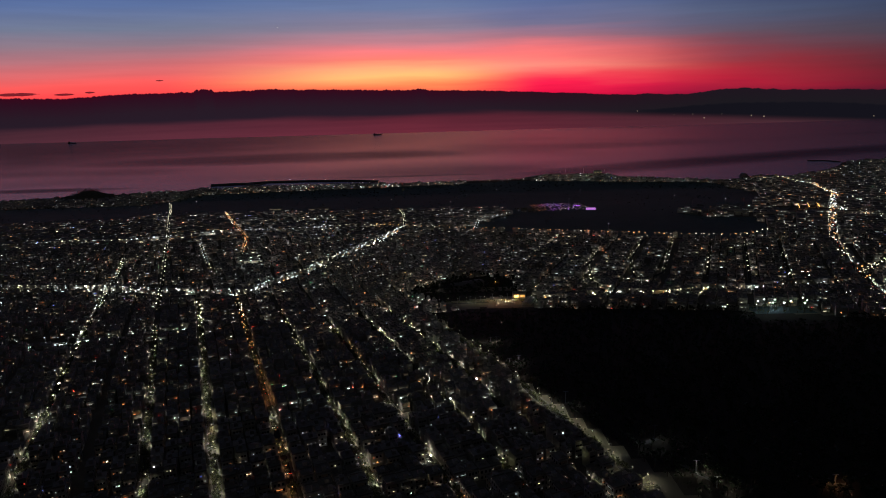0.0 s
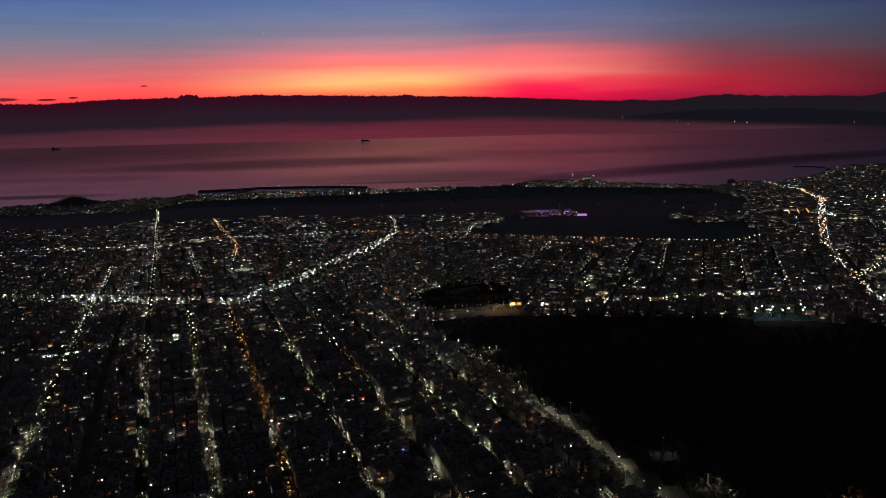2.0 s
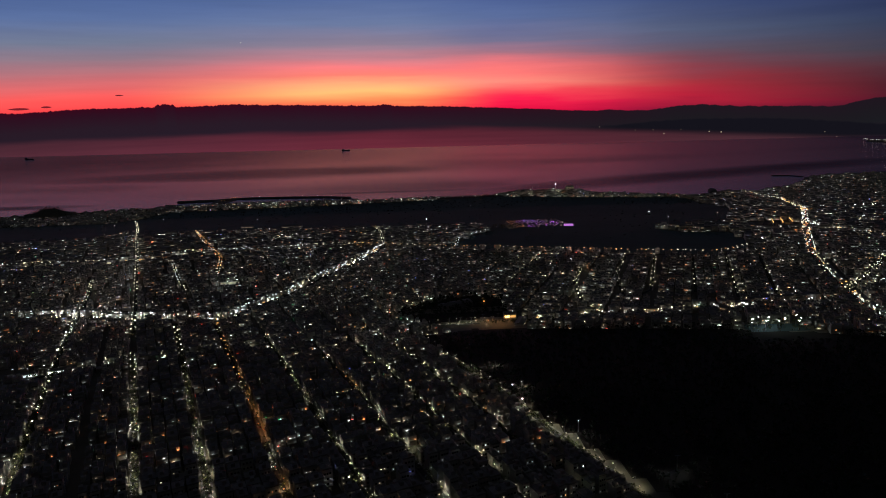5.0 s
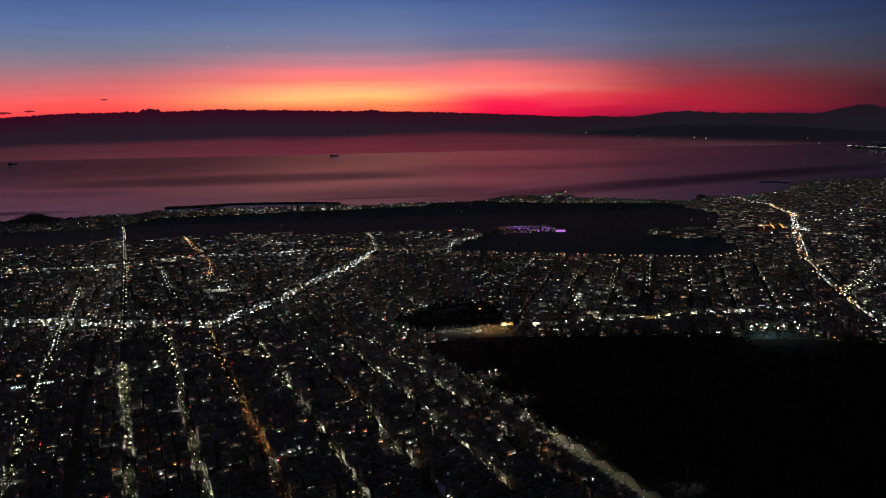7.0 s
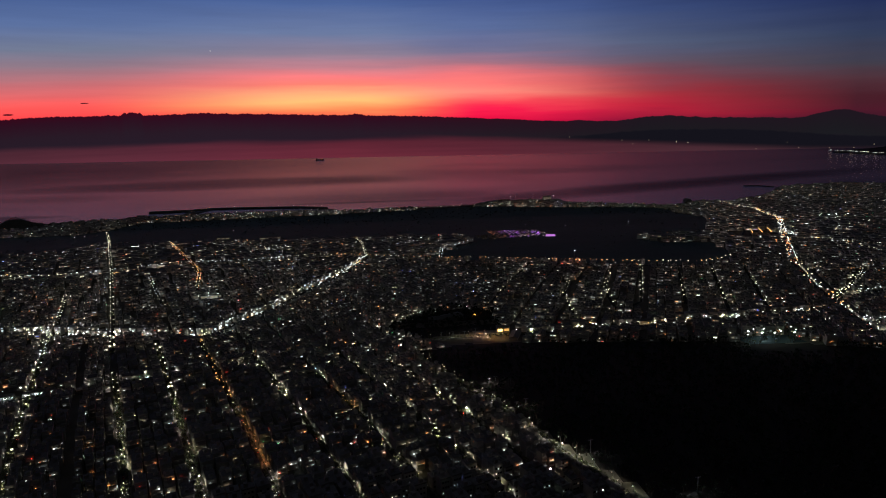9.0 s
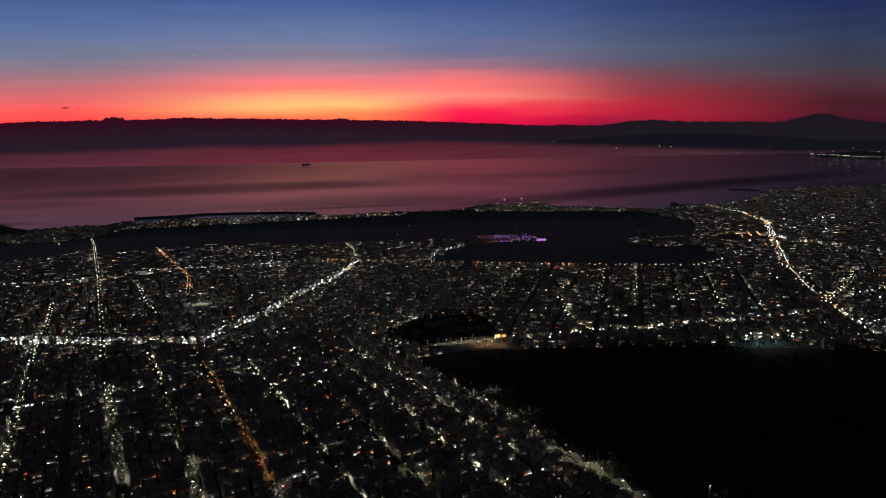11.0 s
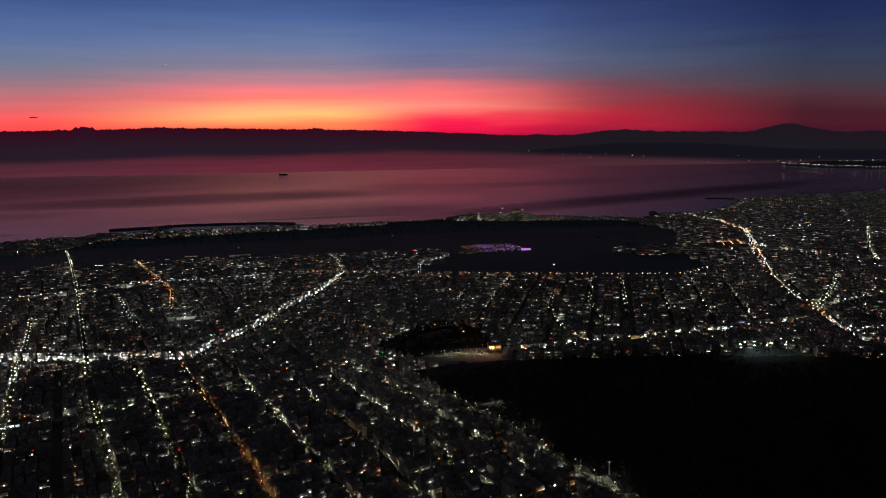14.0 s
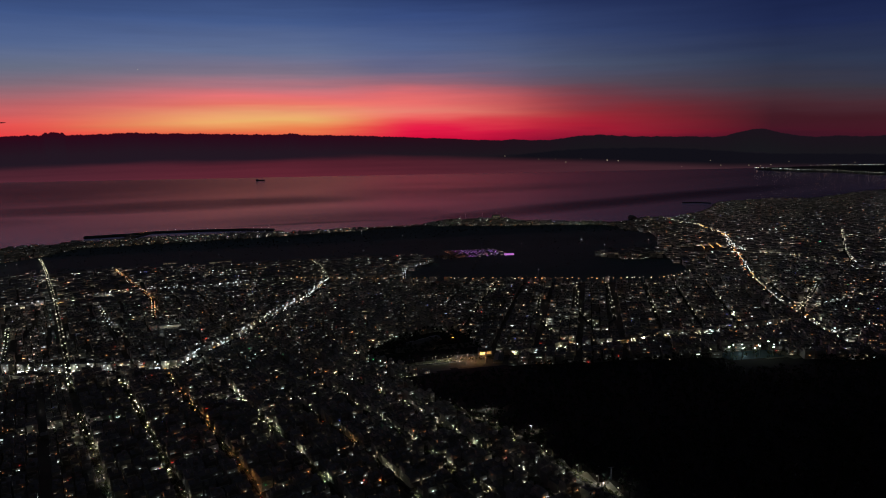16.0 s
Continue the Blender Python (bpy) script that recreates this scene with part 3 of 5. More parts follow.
def walk_line(line, step, start=0.0):
    """Places every step metres along a line, with the direction there."""
    left = start
    for (ax, ay), (bx, by) in zip(line, line[1:]):
        d = math.hypot(bx - ax, by - ay)
        while left < d:
            yield ax + (bx - ax) * left / d, ay + (by - ay) * left / d, (bx - ax) / d, (by - ay) / d
            left += step
        left -= d


def build_roads():
    for i, (name, half, _, _, _, line) in enumerate(STREETS):
        buf = Buf()
        ribbon(buf, line, half - 0.8, 0.14 + 0.012 * i, "asphalt")
        road = buf.thing(name, "asphalt carriageway between paved footways under street lamps", "road", kind="structure")
        for sgn in (-1, 1):
            pav = Buf()
            ribbon(pav, line, 0.55, 0.28 + 0.012 * i, "paving", side=sgn * (half - 0.25))
            part("pavement", pav, road, "raised footway of pale concrete paving")


def floor_patch(name, poly, mat, lift, label, cell, box):
    """A cover of the ground inside an outline."""
    b = Buf()
    x0, y0, x1, y1 = box
    y = y0
    while y < y1:
        x = x0
        while x < x1:
            if inside(x + cell / 2, y + cell / 2, poly):
                b.face([(px, py, height(px, py) + lift) for px, py in ((x, y), (x + cell, y), (x + cell, y + cell), (x, y + cell))], mat)
            x += cell
        y += cell
    b.thing(name, label, "ground cover", kind="structure")


build_ground()
floor_patch("wood_floor", WOOD, "litter", 0.06, "dark litter of needles under the pines", 7.5, (-15, -90, 1500, 690))
floor_patch("park_floor", PARK, "litter", 0.06, "dark litter under the pines of the park", 5.0, (-40, 700, 100, 835))
floor_patch("field_grass", AIRFIELD, "grass", 0.06, "dry grass of the wide unlit field", 15.0, (-1500, 1020, 900, 2340))
build_roads()


# ---- the town ----
rng = random.Random(7)
WINDOWS = (("win_white", 47), ("win_warm", 31), ("win_orange", 21), ("win_red", 3), ("win_blue", 1.5), ("win_green", 0.8))
W_NAMES, W_SHARE = [a for a, _ in WINDOWS], [b for _, b in WINDOWS]


def pick_window():
    return rng.choices(W_NAMES, W_SHARE)[0]


def wall_quad(buf, x, y, c, s, lx, ly, ux, uy, z, high, mat):
    pts = []
    for sg, dz in ((-1, 0), (1, 0), (1, high), (-1, high)):
        px, py = lx + sg * ux, ly + sg * uy
        pts.append((x + px * c - py * s, y + px * s + py * c, z + dz))
    buf.face(pts, mat)


def simple_house(buf, x, y, c, s, sx, sy, storeys, lit, big=1.0):
    """A house of the far town: walls, roof, head of the stairs, lit windows and added dim glow panels."""
    z = height(x, y) - 0.6
    h = storeys * 3.0 + rng.uniform(0.6, 1.4)
    buf.box(x, y, z, sx, sy, h, c, s, "plaster", "roof")
    if y < 1100:
        ox, oy = rng.uniform(-.25, .25) * sx, rng.uniform(-.25, .25) * sy
        buf.box(x + ox * c - oy * s, y + ox * s + oy * c, z + h, 2.2, 2.4, 2.0, c, s, "plaster", "roof")
    if y < 800:
        for k in range(1, storeys):     # balconies on the side up the slope
            buf.box(x + (sy / 2 + 0.4) * s, y - (sy / 2 + 0.4) * c, z + 0.6 + k * 3.0, sx * 0.8, 0.8, 0.95, c, s, "plaster", bottom=True)
    for k in range(rng.choice((0, 1, 1, 2, 2, 3)) if y > 720 else rng.choice((0, 0, 0, 1))):      # added dim panels, a glow in place of lamplight on the walls
        wall_quad(buf, x, y, c, s, rng.uniform(-.3, .3) * sx, -sy / 2 - (0.87 if y < 800 else 0.07), rng.uniform(0.5, 1.5), 0, z + 1.7 + 3.0 * rng.randrange(storeys), rng.uniform(0.7, 1.3), rng.choice(("win_curtain", "win_curtain", "win_amber")))
    for k in range(lit):
        st = rng.randrange(storeys)
        ww, wh = rng.uniform(0.8, 2.0) * big, rng.uniform(0.7, 1.3) * big
        if rng.random() < 0.12:
            ww, wh = ww * 2.4, wh * 0.6
        zz = z + 1.9 + st * 3.0
        mat = pick_window()
        side = rng.random()
        off = rng.uniform(-.4, .4)
        gap = 0.86 if y < 800 else 0.06
        if side < 0.84:
            wall_quad(buf, x, y, c, s, off * sx, -sy / 2 - gap, ww / 2, 0, zz, wh, mat)
        elif side < 0.92:
            wall_quad(buf, x, y, c, s, sx / 2 + 0.06, off * sy, 0, ww / 2, zz, wh, mat)
        else:
            wall_quad(buf, x, y, c, s, -sx / 2 - 0.06, off * sy, 0, -ww / 2, zz, wh, mat)


def free(x, y, room):
    if y > shore(x) - 25 or inside(x, y, AIRFIELD) or inside(x, y, WOOD) or inside(x, y, PARK):
        return False
    if y < 645 and x * N[0] + y * N[1] > u_at(OLD_EDGE[0], -x * N[1] + y * N[0]) - 2 and not u2_side(x, y - 45):
        return False
    if ((x + 1155) / 62) ** 2 + ((y - 2185) / 34) ** 2 < 3:      # the bare hill
        return False
    for x0, y0, x1, y1 in CLEAR:
        if x0 < x < x1 and y0 < y < y1:
            return False
    for (name, half, _, _, _, line) in STREETS:
        if near_line(x, y, line) < half + room + (3.5 if name == "avenue" else 0.0):
            return False
    return True


# open grounds in the town
CLEAR = [(-288, 912, -250, 946), (305, 600, 375, 640), (0, 666, 112, 728), (690, 1255, 800, 1405), (1085, 1580, 1160, 1635), (-290, 1310, -200, 1375), (-388, 540, -304, 586)]


def u2_side(x, y):
    return x > 95 + max(0, 700 - y) * 0.3


def plots():
    """Every plot of the town: place, facing, size, which grid, on which side of the block."""
    out = []
    for a, b in zip(GRID_A, GRID_A[1:]):
        for r in range(-1, 39):
            v0 = 202 + 63 * r
            slip = 17.0 * math.sin(r * 2.7) if v0 > 770 else 0.0      # the side streets don't run through
            rows, cols = (7, 4) if v0 < 1150 else (6, 3)
            long = 57.5 / rows
            for col in range(cols):
                for q in range(rows):
                    v = v0 + 3 + long * (q + 0.5)
                    u0, u1 = u_at(a, v), u_at(b, v)
                    deep = (u1 - u0 - 6.4) / cols
                    x, y = on_grid(u0 + slip + 3.2 + deep * (col + 0.5) + rng.uniform(-.5, .5), v + rng.uniform(-.5, .5))
                    if not u2_side(x, y):
                        out.append((x, y, N[0], N[1], deep - rng.uniform(0.4, 2.4), long - rng.uniform(0.3, 2.2), 1, col))
    for i in range(-9, 40):
        for r in range(3, 54):
            rows, cols = (7, 4) if r < 17 else (6, 3)
            long, deep = 58.0 / rows, 40.6 / cols
            slip = 20.0 * math.sin(r * 2.3) if r > 14 else 0.0
            for col in range(cols):
                for q in range(rows):
                    x, y = on_grid2(-240 + 47 * i + slip + 3.2 + deep * (col + 0.5) + rng.uniform(-.6, .6), 100 + 64 * r + 3 + long * (q + 0.5))
                    if u2_side(x, y):
                        out.append((x, y, N2[0], N2[1], deep - rng.uniform(0.6, 3.2), long - rng.uniform(0.3, 2.4), 2, col))
    return out


def in_view(x, y):
    """The sector that the walk looks over."""
    return y > 225 and -0.78 * (y + 60) - 60 < x < 1.05 * y + 130


PLOTS = [p for p in plots() if in_view(p[0], p[1]) and free(p[0], p[1], 3.1) and rng.random() < 0.88]
NEAR = sorted((p for p in PLOTS if p[6] == 1 and p[1] < 700 and p[0] > -330), key=lambda p: p[0] ** 2 * 0.4 + p[1] ** 2)[:300]
NEAR_SET = set(NEAR)


SECOND = sorted((p for p in PLOTS if p not in NEAR_SET and p[6] == 1 and p[1] < 720), key=lambda p: p[0] ** 2 * 0.4 + p[1] ** 2)[:300]
SECOND_SET = set(SECOND)


def flat_house(x, y, c, s, sx, sy):
    """A narrow house of the second row: walls with windows, and its roof."""
    st = rng.choice((2, 2, 3, 3))
    h = st * 3.0 + rng.uniform(0.4, 1.2)
    wall = Buf()
    wall.box(0, 0, -2, sx, sy, h + 2, mat="plaster")
    for k in range(st):
        for i in (-0.28, 0.0, 0.28):
            mat = pick_window() if rng.random() < 0.26 else "glass"
            size = rng.uniform(0.18, 0.4) if mat != "glass" else 0.5
            wall_quad(wall, 0, 0, 1, 0, i * sx, -sy / 2 - 0.03, size, 0, k * 3.0 + 1.2, size * 2.2, mat)
            mat = pick_window() if rng.random() < 0.06 else "glass"
            wall_quad(wall, 0, 0, 1, 0, sx / 2 + 0.03, i * sy, 0, 0.4 if mat == "glass" else 0.2, k * 3.0 + 1.4, 1.0 if mat == "glass" else 0.4, mat)
    ob = wall.thing("flat_house", "narrow plastered house with a flat concrete roof", "house", "houses behind the near rows")
    ob.matrix_basis = Matrix.Translation((x, y, height(x, y))) @ Matrix.Rotation(math.atan2(s, c), 4, "Z")
    roof = Buf()
    roof.box(0, 0, h, sx + 0.3, sy + 0.3, 0.25, mat="roof", bottom=True)
    roof.box(0, -sy / 2, h + 0.25, sx + 0.3, 0.18, 0.6, mat="roof")
    roof.box(rng.uniform(-1, 1), rng.uniform(-1, 1.5), h + 0.25, 2.0, 2.3, 2.0, mat="roof")
    part("roof", roof, ob, "flat concrete roof with the head of the stairs")


def build_town():
    districts = {}
    for p in PLOTS:
        if p in NEAR_SET:
            continue
        x, y, c, s, sx, sy, g, _ = p
        if p in SECOND_SET:
            flat_house(x, y, c, s, sx, sy)
            continue
        buf = districts.setdefault((g, int(y // 500)), Buf())
        st = rng.choice((1, 2, 2, 2, 3, 3))
        mean = 2.6 if y < 600 else 3.2 if y < 760 else 3.3
        if x < -780 and y > 1900:
            mean = 0.9
        if g == 2 and 360 < x <= 520 and y < 900:
            mean = 5.0
        if g == 2 and x > 520:
            mean = 5.4 if y < 1350 else 3.6 if y < 1900 else 2.8
        simple_house(buf, x, y, c, s, sx, sy, st, min(12, int(rng.expovariate(1 / mean) + 0.3)), 0.5 if y < 600 else 0.6 if y < 760 else 0.75 if y < 1300 else 1.0)
    for key, buf in districts.items():
        buf.thing("town_blocks", "plastered houses with a few lit windows at dusk", "buildings", kind="stuff")


build_town()


# ---- shops along the main roads: low blocks with bright glass fronts ----
def shop(buf, px, py, dx, dy, sg, st):
    """Walls, roof and lit fronts of one shop, into one mesh or as a thing of its own."""
    z = height(px, py) - 0.5
    h = st * 3.0 + 1.0
    own = buf is None
    wall, roof, front, sign = (Buf(), Buf(), Buf(), Buf()) if own else (buf, buf, buf, buf)
    wide = rng.uniform(6.2, 7.8)
    big = 1.55 if py > 1000 else 1.1 if py > 650 else 1.0
    wall.box(px, py, z, wide, 6.4, h, dx, dy, "plaster")
    roof.box(px, py, z + h, wide + 0.3, 6.7, 0.25, dx, dy, "roof", bottom=True)
    roll = rng.random()
    mat = "shop_white" if roll < 0.5 else "shop_warm" if roll < 0.85 else "shop_orange"
    lit = rng.random() < 0.66
    if lit:        # the glass front on the street
        wall_quad(front, px, py, dx, dy, 0, sg * 3.26, -sg * rng.uniform(0.6, 2.9) * big, 0, z + 1.0, rng.uniform(0.6, 2.0) * big, mat)
    if st > 1 and rng.random() < 0.4:     # a sign above it
        wall_quad(sign, px, py, dx, dy, rng.uniform(-1, 1), sg * 3.28, -sg * rng.uniform(0.5, 2.0), 0, z + 3.4, rng.uniform(0.5, 1.1), rng.choice(("shop_white", "shop_white", "shop_warm", "shop_orange")))
    for j in range(1, st):
        if rng.random() < 0.6:
            wall_quad(wall, px, py, dx, dy, rng.uniform(-2.5, 2.5), sg * 3.26, -sg * 0.25, 0, z + 1.8 + j * 3.0, 0.5, pick_window())
    if own:
        ob = wall.thing("shop", "low plastered shop on the main road, " + ("its glass front lit" if lit else "its front dark"), "shop", "shops along the main roads")
        part("roof", roof, ob)
        if front.f:
            part("shop_window", front, ob, "bright glass front")
        if sign.f:
            part("sign", sign, ob, "glowing sign panel")


def build_shops():
    made = 0
    for k in (3, 2, 0, 1, 7, 17, 18):
        name, half, _, _, _, line = STREETS[k]
        buf = Buf()
        for sg in (-1, 1):
            for x, y, dx, dy in walk_line(line, 8.5, 4):
                if rng.random() < (0.2 if k else 0.35) or not in_view(x, y):
                    continue
                nx, ny = dy * sg, -dx * sg
                px, py = x + nx * (half + 3.6), y + ny * (half + 3.6)
                if inside(px, py, WOOD) or inside(px, py, AIRFIELD) or any(a < px < c and b < py < d for a, b, c, d in CLEAR) or any(near_line(px, py, o[5]) < o[1] + 3.5 for o in STREETS if o[5] is not line):
                    continue
                st = 1 if py < y else rng.choice((2, 2, 3, 3))       # low on the side up the slope
                made += 1
                shop(None if made <= 260 else buf, px, py, dx, dy, sg, st)
        if buf.f:
            buf.thing("shop_row", "row of low shops with bright glass fronts on the road", "shops", kind="stuff")


build_shops()


# ---- street lamps ----
def hood(buf, x, y, z, r, deep):
    """The skirt of a lamp head, open below, that keeps the light off the walls."""
    ring = [(x - r, y - r), (x + r, y - r), (x + r, y + r), (x - r, y + r)]
    for (ax, ay), (bx, by) in zip(ring, ring[1:] + ring[:1]):
        buf.face([(ax, ay, z - deep), (bx, by, z - deep), (bx, by, z), (ax, ay, z)], "metal")


def far_lamp(buf, x, y, dx, dy, kind, high=6.4, size=1.0, down=1.0):
    """A lamp of the further streets; size: its bowl, enlarged to stand in for glare; down: how strongly it lights the
    ground.
    """
    z = height(x, y)
    buf.box(x, y, z, 0.16, 0.16, high, mat="metal")
    hx, hy = x + dx * 0.8, y + dy * 0.8
    buf.box(hx - dx * 0.3, hy - dy * 0.3, z + high, 1.2, 0.56, 0.1, dx, dy, mat="metal")
    if down:
        r = 0.2 * down
        buf.face([(hx + a * r, hy + b * r, z + high - 0.02) for a, b in ((-1, -1), (-1, 1), (1, 1), (1, -1))], "lamp_" + kind)
        hood(buf, hx, hy, z + high - 0.02, r + 0.03, 0.18 if y < 700 else 0.12)
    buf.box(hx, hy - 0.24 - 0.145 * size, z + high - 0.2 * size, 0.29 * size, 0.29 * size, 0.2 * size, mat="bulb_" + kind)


def lamp_thing(kind):
    """One lamp of the near streets, its arm along x."""
    root = tagged(new("street_lamp"), "steel street lamp with one arm, alight over the footway", "street lamp", "lamps of the near streets")
    b = Buf()
    n = 8
    for r0, r1, z0, z1 in ((0.12, 0.12, 0.0, 0.4), (0.08, 0.05, 0.4, 6.6)):
        for i in range(n):
            a0, a1 = math.tau * i / n, math.tau * (i + 1) / n
            b.face([(r0 * math.cos(a0), r0 * math.sin(a0), z0), (r0 * math.cos(a1), r0 * math.sin(a1), z0),
                    (r1 * math.cos(a1), r1 * math.sin(a1), z1), (r1 * math.cos(a0), r1 * math.sin(a0), z1)], "metal")
    part("pole", b, root)
    b = Buf()
    b.box(0.4, 0, 6.54, 0.9, 0.08, 0.08, mat="metal", bottom=True)
    part("arm", b, root)
    b = Buf()
    b.box(0.95, 0, 6.62, 0.6, 0.34, 0.12, mat="metal", bottom=True)
    hood(b, 0.95, 0, 6.62, 0.18, 0.18)
    part("lamp_head", b, root)
    b = Buf()
    b.face([(0.8, -0.15, 6.60), (0.8, 0.15, 6.60), (1.1, 0.15, 6.60), (1.1, -0.15, 6.60)], "lamp_" + kind)
    # oversized bowl, its extra width standing in for the lamp's glare
    b.box(1.4, 0, 6.2, 0.5, 0.5, 0.34, mat="bulb_" + kind)
    part("lens", b, root, "glowing lamp glass")
    return root


def build_lamps():
    buf, near = Buf(), []
    for name, half, kinds, gap, share, line in STREETS:
        side, last, kind = 1, None, kinds.split("/")[0]
        for k, (x, y, dx, dy) in enumerate(walk_line(line, gap, gap * 0.5)):
            side = -side
            if name in ("street", "boundary_road") and y < 700 and math.sin(k * 1.9 + x * 0.05) > 0.72:
                continue
            if k % 3 == 0 and "/" in kinds:
                kind = rng.choice(kinds.split("/"))
            if not in_view(x, y) or rng.random() > share:
                continue
            nx, ny = dy * side, -dx * side
            off = half - 0.2 if name != "avenue" else half * rng.uniform(-0.2, 1.0)
            slip = gap * rng.uniform(-0.4, 0.4) if y > 700 else 0.0
            px, py = x + nx * off + dx * slip, y + ny * off + dy * slip
            if y < 520 and -250 < x < 150:
                near.append((px, py, -nx, -ny, kind))
            else:
                # bowls grow with distance, as a stand-in for glare
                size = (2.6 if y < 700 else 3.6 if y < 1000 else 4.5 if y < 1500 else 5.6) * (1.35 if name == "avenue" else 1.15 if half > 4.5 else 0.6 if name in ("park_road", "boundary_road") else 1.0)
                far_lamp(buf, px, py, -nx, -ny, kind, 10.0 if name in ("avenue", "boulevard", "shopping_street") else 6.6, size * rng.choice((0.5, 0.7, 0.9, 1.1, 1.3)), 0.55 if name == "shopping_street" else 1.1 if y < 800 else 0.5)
    # single lamps in the side streets
    for p in PLOTS:
        x, y, c, s, sx, sy, g, col = p
        if rng.random() < (0.08 if y < 640 else 0.2):
            sg = -1 if col == 0 else 1
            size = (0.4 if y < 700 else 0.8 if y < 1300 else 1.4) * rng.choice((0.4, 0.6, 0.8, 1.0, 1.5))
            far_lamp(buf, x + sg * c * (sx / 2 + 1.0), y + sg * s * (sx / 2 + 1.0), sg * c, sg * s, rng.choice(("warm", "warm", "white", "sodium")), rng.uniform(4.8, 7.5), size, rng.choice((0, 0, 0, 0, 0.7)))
    # lamps among the trees and villas behind the shore
    for k in range(210):
        x = rng.uniform(-1250, 1150)
        y = shore(x) - 8 - 190 * rng.random() ** 1.8
        if rng.random() < 0.5 + 0.4 * math.sin(x * 0.013):
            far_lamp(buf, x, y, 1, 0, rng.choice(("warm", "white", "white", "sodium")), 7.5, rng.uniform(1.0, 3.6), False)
    first = {}
    near.sort(key=lambda a: a[0] ** 2 * 0.4 + a[1] ** 2)
    for i, (x, y, dx, dy, kind) in enumerate(near):
        m = pose(x, y, height(x, y), 0, 0, math.degrees(math.atan2(dy, dx)))
        if i < 230:
            if kind not in first:
                first[kind] = lamp_thing(kind)
                first[kind].matrix_basis = m
            else:
                copy_thing(first[kind], m)
        else:
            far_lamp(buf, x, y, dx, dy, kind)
    buf.thing("street_lamps", "steel street lamps alight along the roads", "street lamp", kind="stuff")


build_lamps()


# ---- blocks of flats near the walk ----
def house_thing(kind):
    """A house at the origin: x across the plot, y along the street, the flank at -y up the slope."""
    r = random.Random(100 + kind)
    storeys = (2, 3, 2, 2, 3, 1, 3, 2, 2, 3, 2, 2)[kind % 12]
    sx, sy, h = r.uniform(5.6, 7.2), r.uniform(6.0, 7.4), storeys * 3.0 + 0.5
    words = ("one-storey", "two-storey", "three-storey")[storeys - 1]
    lit = (3, 5, 0, 2, 7, 1, 4, 2, 9, 3, 6, 2)[(kind * 5) % 12]
    state = "some windows lit" if lit else "windows dark"
    root = tagged(new("town_house"), f"{words} plastered town house, flat roof, {state}", "house", "houses in the street grid")
    b = Buf()
    b.box(0, 0, -2.0, sx, sy, h + 2.0, mat="plaster")
    part("wall", b, root)
    b = Buf()
    b.box(0, 0, h, sx + 0.3, sy + 0.3, 0.2, mat="roof", bottom=True)
    for x, y, a, c in ((-sx / 2, 0, 0.18, sy + 0.3), (sx / 2, 0, 0.18, sy + 0.3), (0, -sy / 2, sx - 0.2, 0.18), (0, sy / 2, sx - 0.2, 0.18)):
        b.box(x, y, h + 0.2, a, c, 0.6, mat="roof")
    part("roof", b, root, "flat concrete roof with a parapet")
    px, py = r.uniform(-1, 1), r.uniform(-1.4, 1.4)
    b = Buf()
    b.box(px, py, h + 0.2, 2.0, 2.2, 2.0, mat="plaster", top="roof")
    part("stair_head", b, root)
    b = Buf()
    b.box(px + r.choice((-1, 1)) * 1.9, py, h + 0.2, 0.8, 1.5, 0.7, mat="metal")
    part("solar_heater", b, root, "solar water heater")
    for k in range(1, storeys):
        b = Buf()
        b.box(0, -sy / 2 - 0.45, k * 3.0 + 0.35, sx * 0.78, 0.9, 0.14, mat="plaster", bottom=True)
        b.box(0, -sy / 2 - 0.86, k * 3.0 + 0.49, sx * 0.78, 0.08, 0.8, mat="plaster")
        part("balcony", b, root)
    b = Buf()
    for k in range(storeys):
        for i in range(3):
            wall_quad(b, 0, 0, 1, 0, (i - 1) * sx * 0.3, -sy / 2 - 0.02, 0.5, 0, k * 3.0 + 1.0, 1.4, "glass")
            wall_quad(b, 0, 0, 1, 0, -sx / 2 - 0.02, (i - 1) * sy * 0.3, 0, -0.5, k * 3.0 + 1.0, 1.4, "glass")
            wall_quad(b, 0, 0, 1, 0, sx / 2 + 0.02, (i - 1) * sy * 0.3, 0, 0.5, k * 3.0 + 1.0, 1.4, "glass")
    tagged(part("window_glass", b, root, "unlit window panes"), kind="stuff")
    for j in range(lit):
        b = Buf()
        k, i, side = r.randrange(storeys), r.randrange(3), r.random()
        mat = ("win_orange", "win_warm", "win_white", "win_orange", "win_warm", "win_blue", "win_white", "win_orange", "win_warm", "win_red")[(kind * 3 + j * 2) % 10]
        wide, tall = r.choice(((0.2, 0.4), (0.3, 0.5), (0.4, 0.4), (0.7, 0.3), (1.1, 0.25), (1.5, 0.3)))
        if side < 0.6:
            wall_quad(b, 0, 0, 1, 0, (i - 1) * sx * 0.25, -sy / 2 - 0.05, wide, 0, k * 3.0 + 1.75, tall, mat)
        elif side < 0.8:
            wall_quad(b, 0, 0, 1, 0, -sx / 2 - 0.05, (i - 1) * sy * 0.25, 0, -wide, k * 3.0 + 1.75, tall, mat)
        else:
            wall_quad(b, 0, 0, 1, 0, sx / 2 + 0.05, (i - 1) * sy * 0.25, 0, wide, k * 3.0 + 1.75, tall, mat)
        part("lit_window", b, root, "glowing window pane")
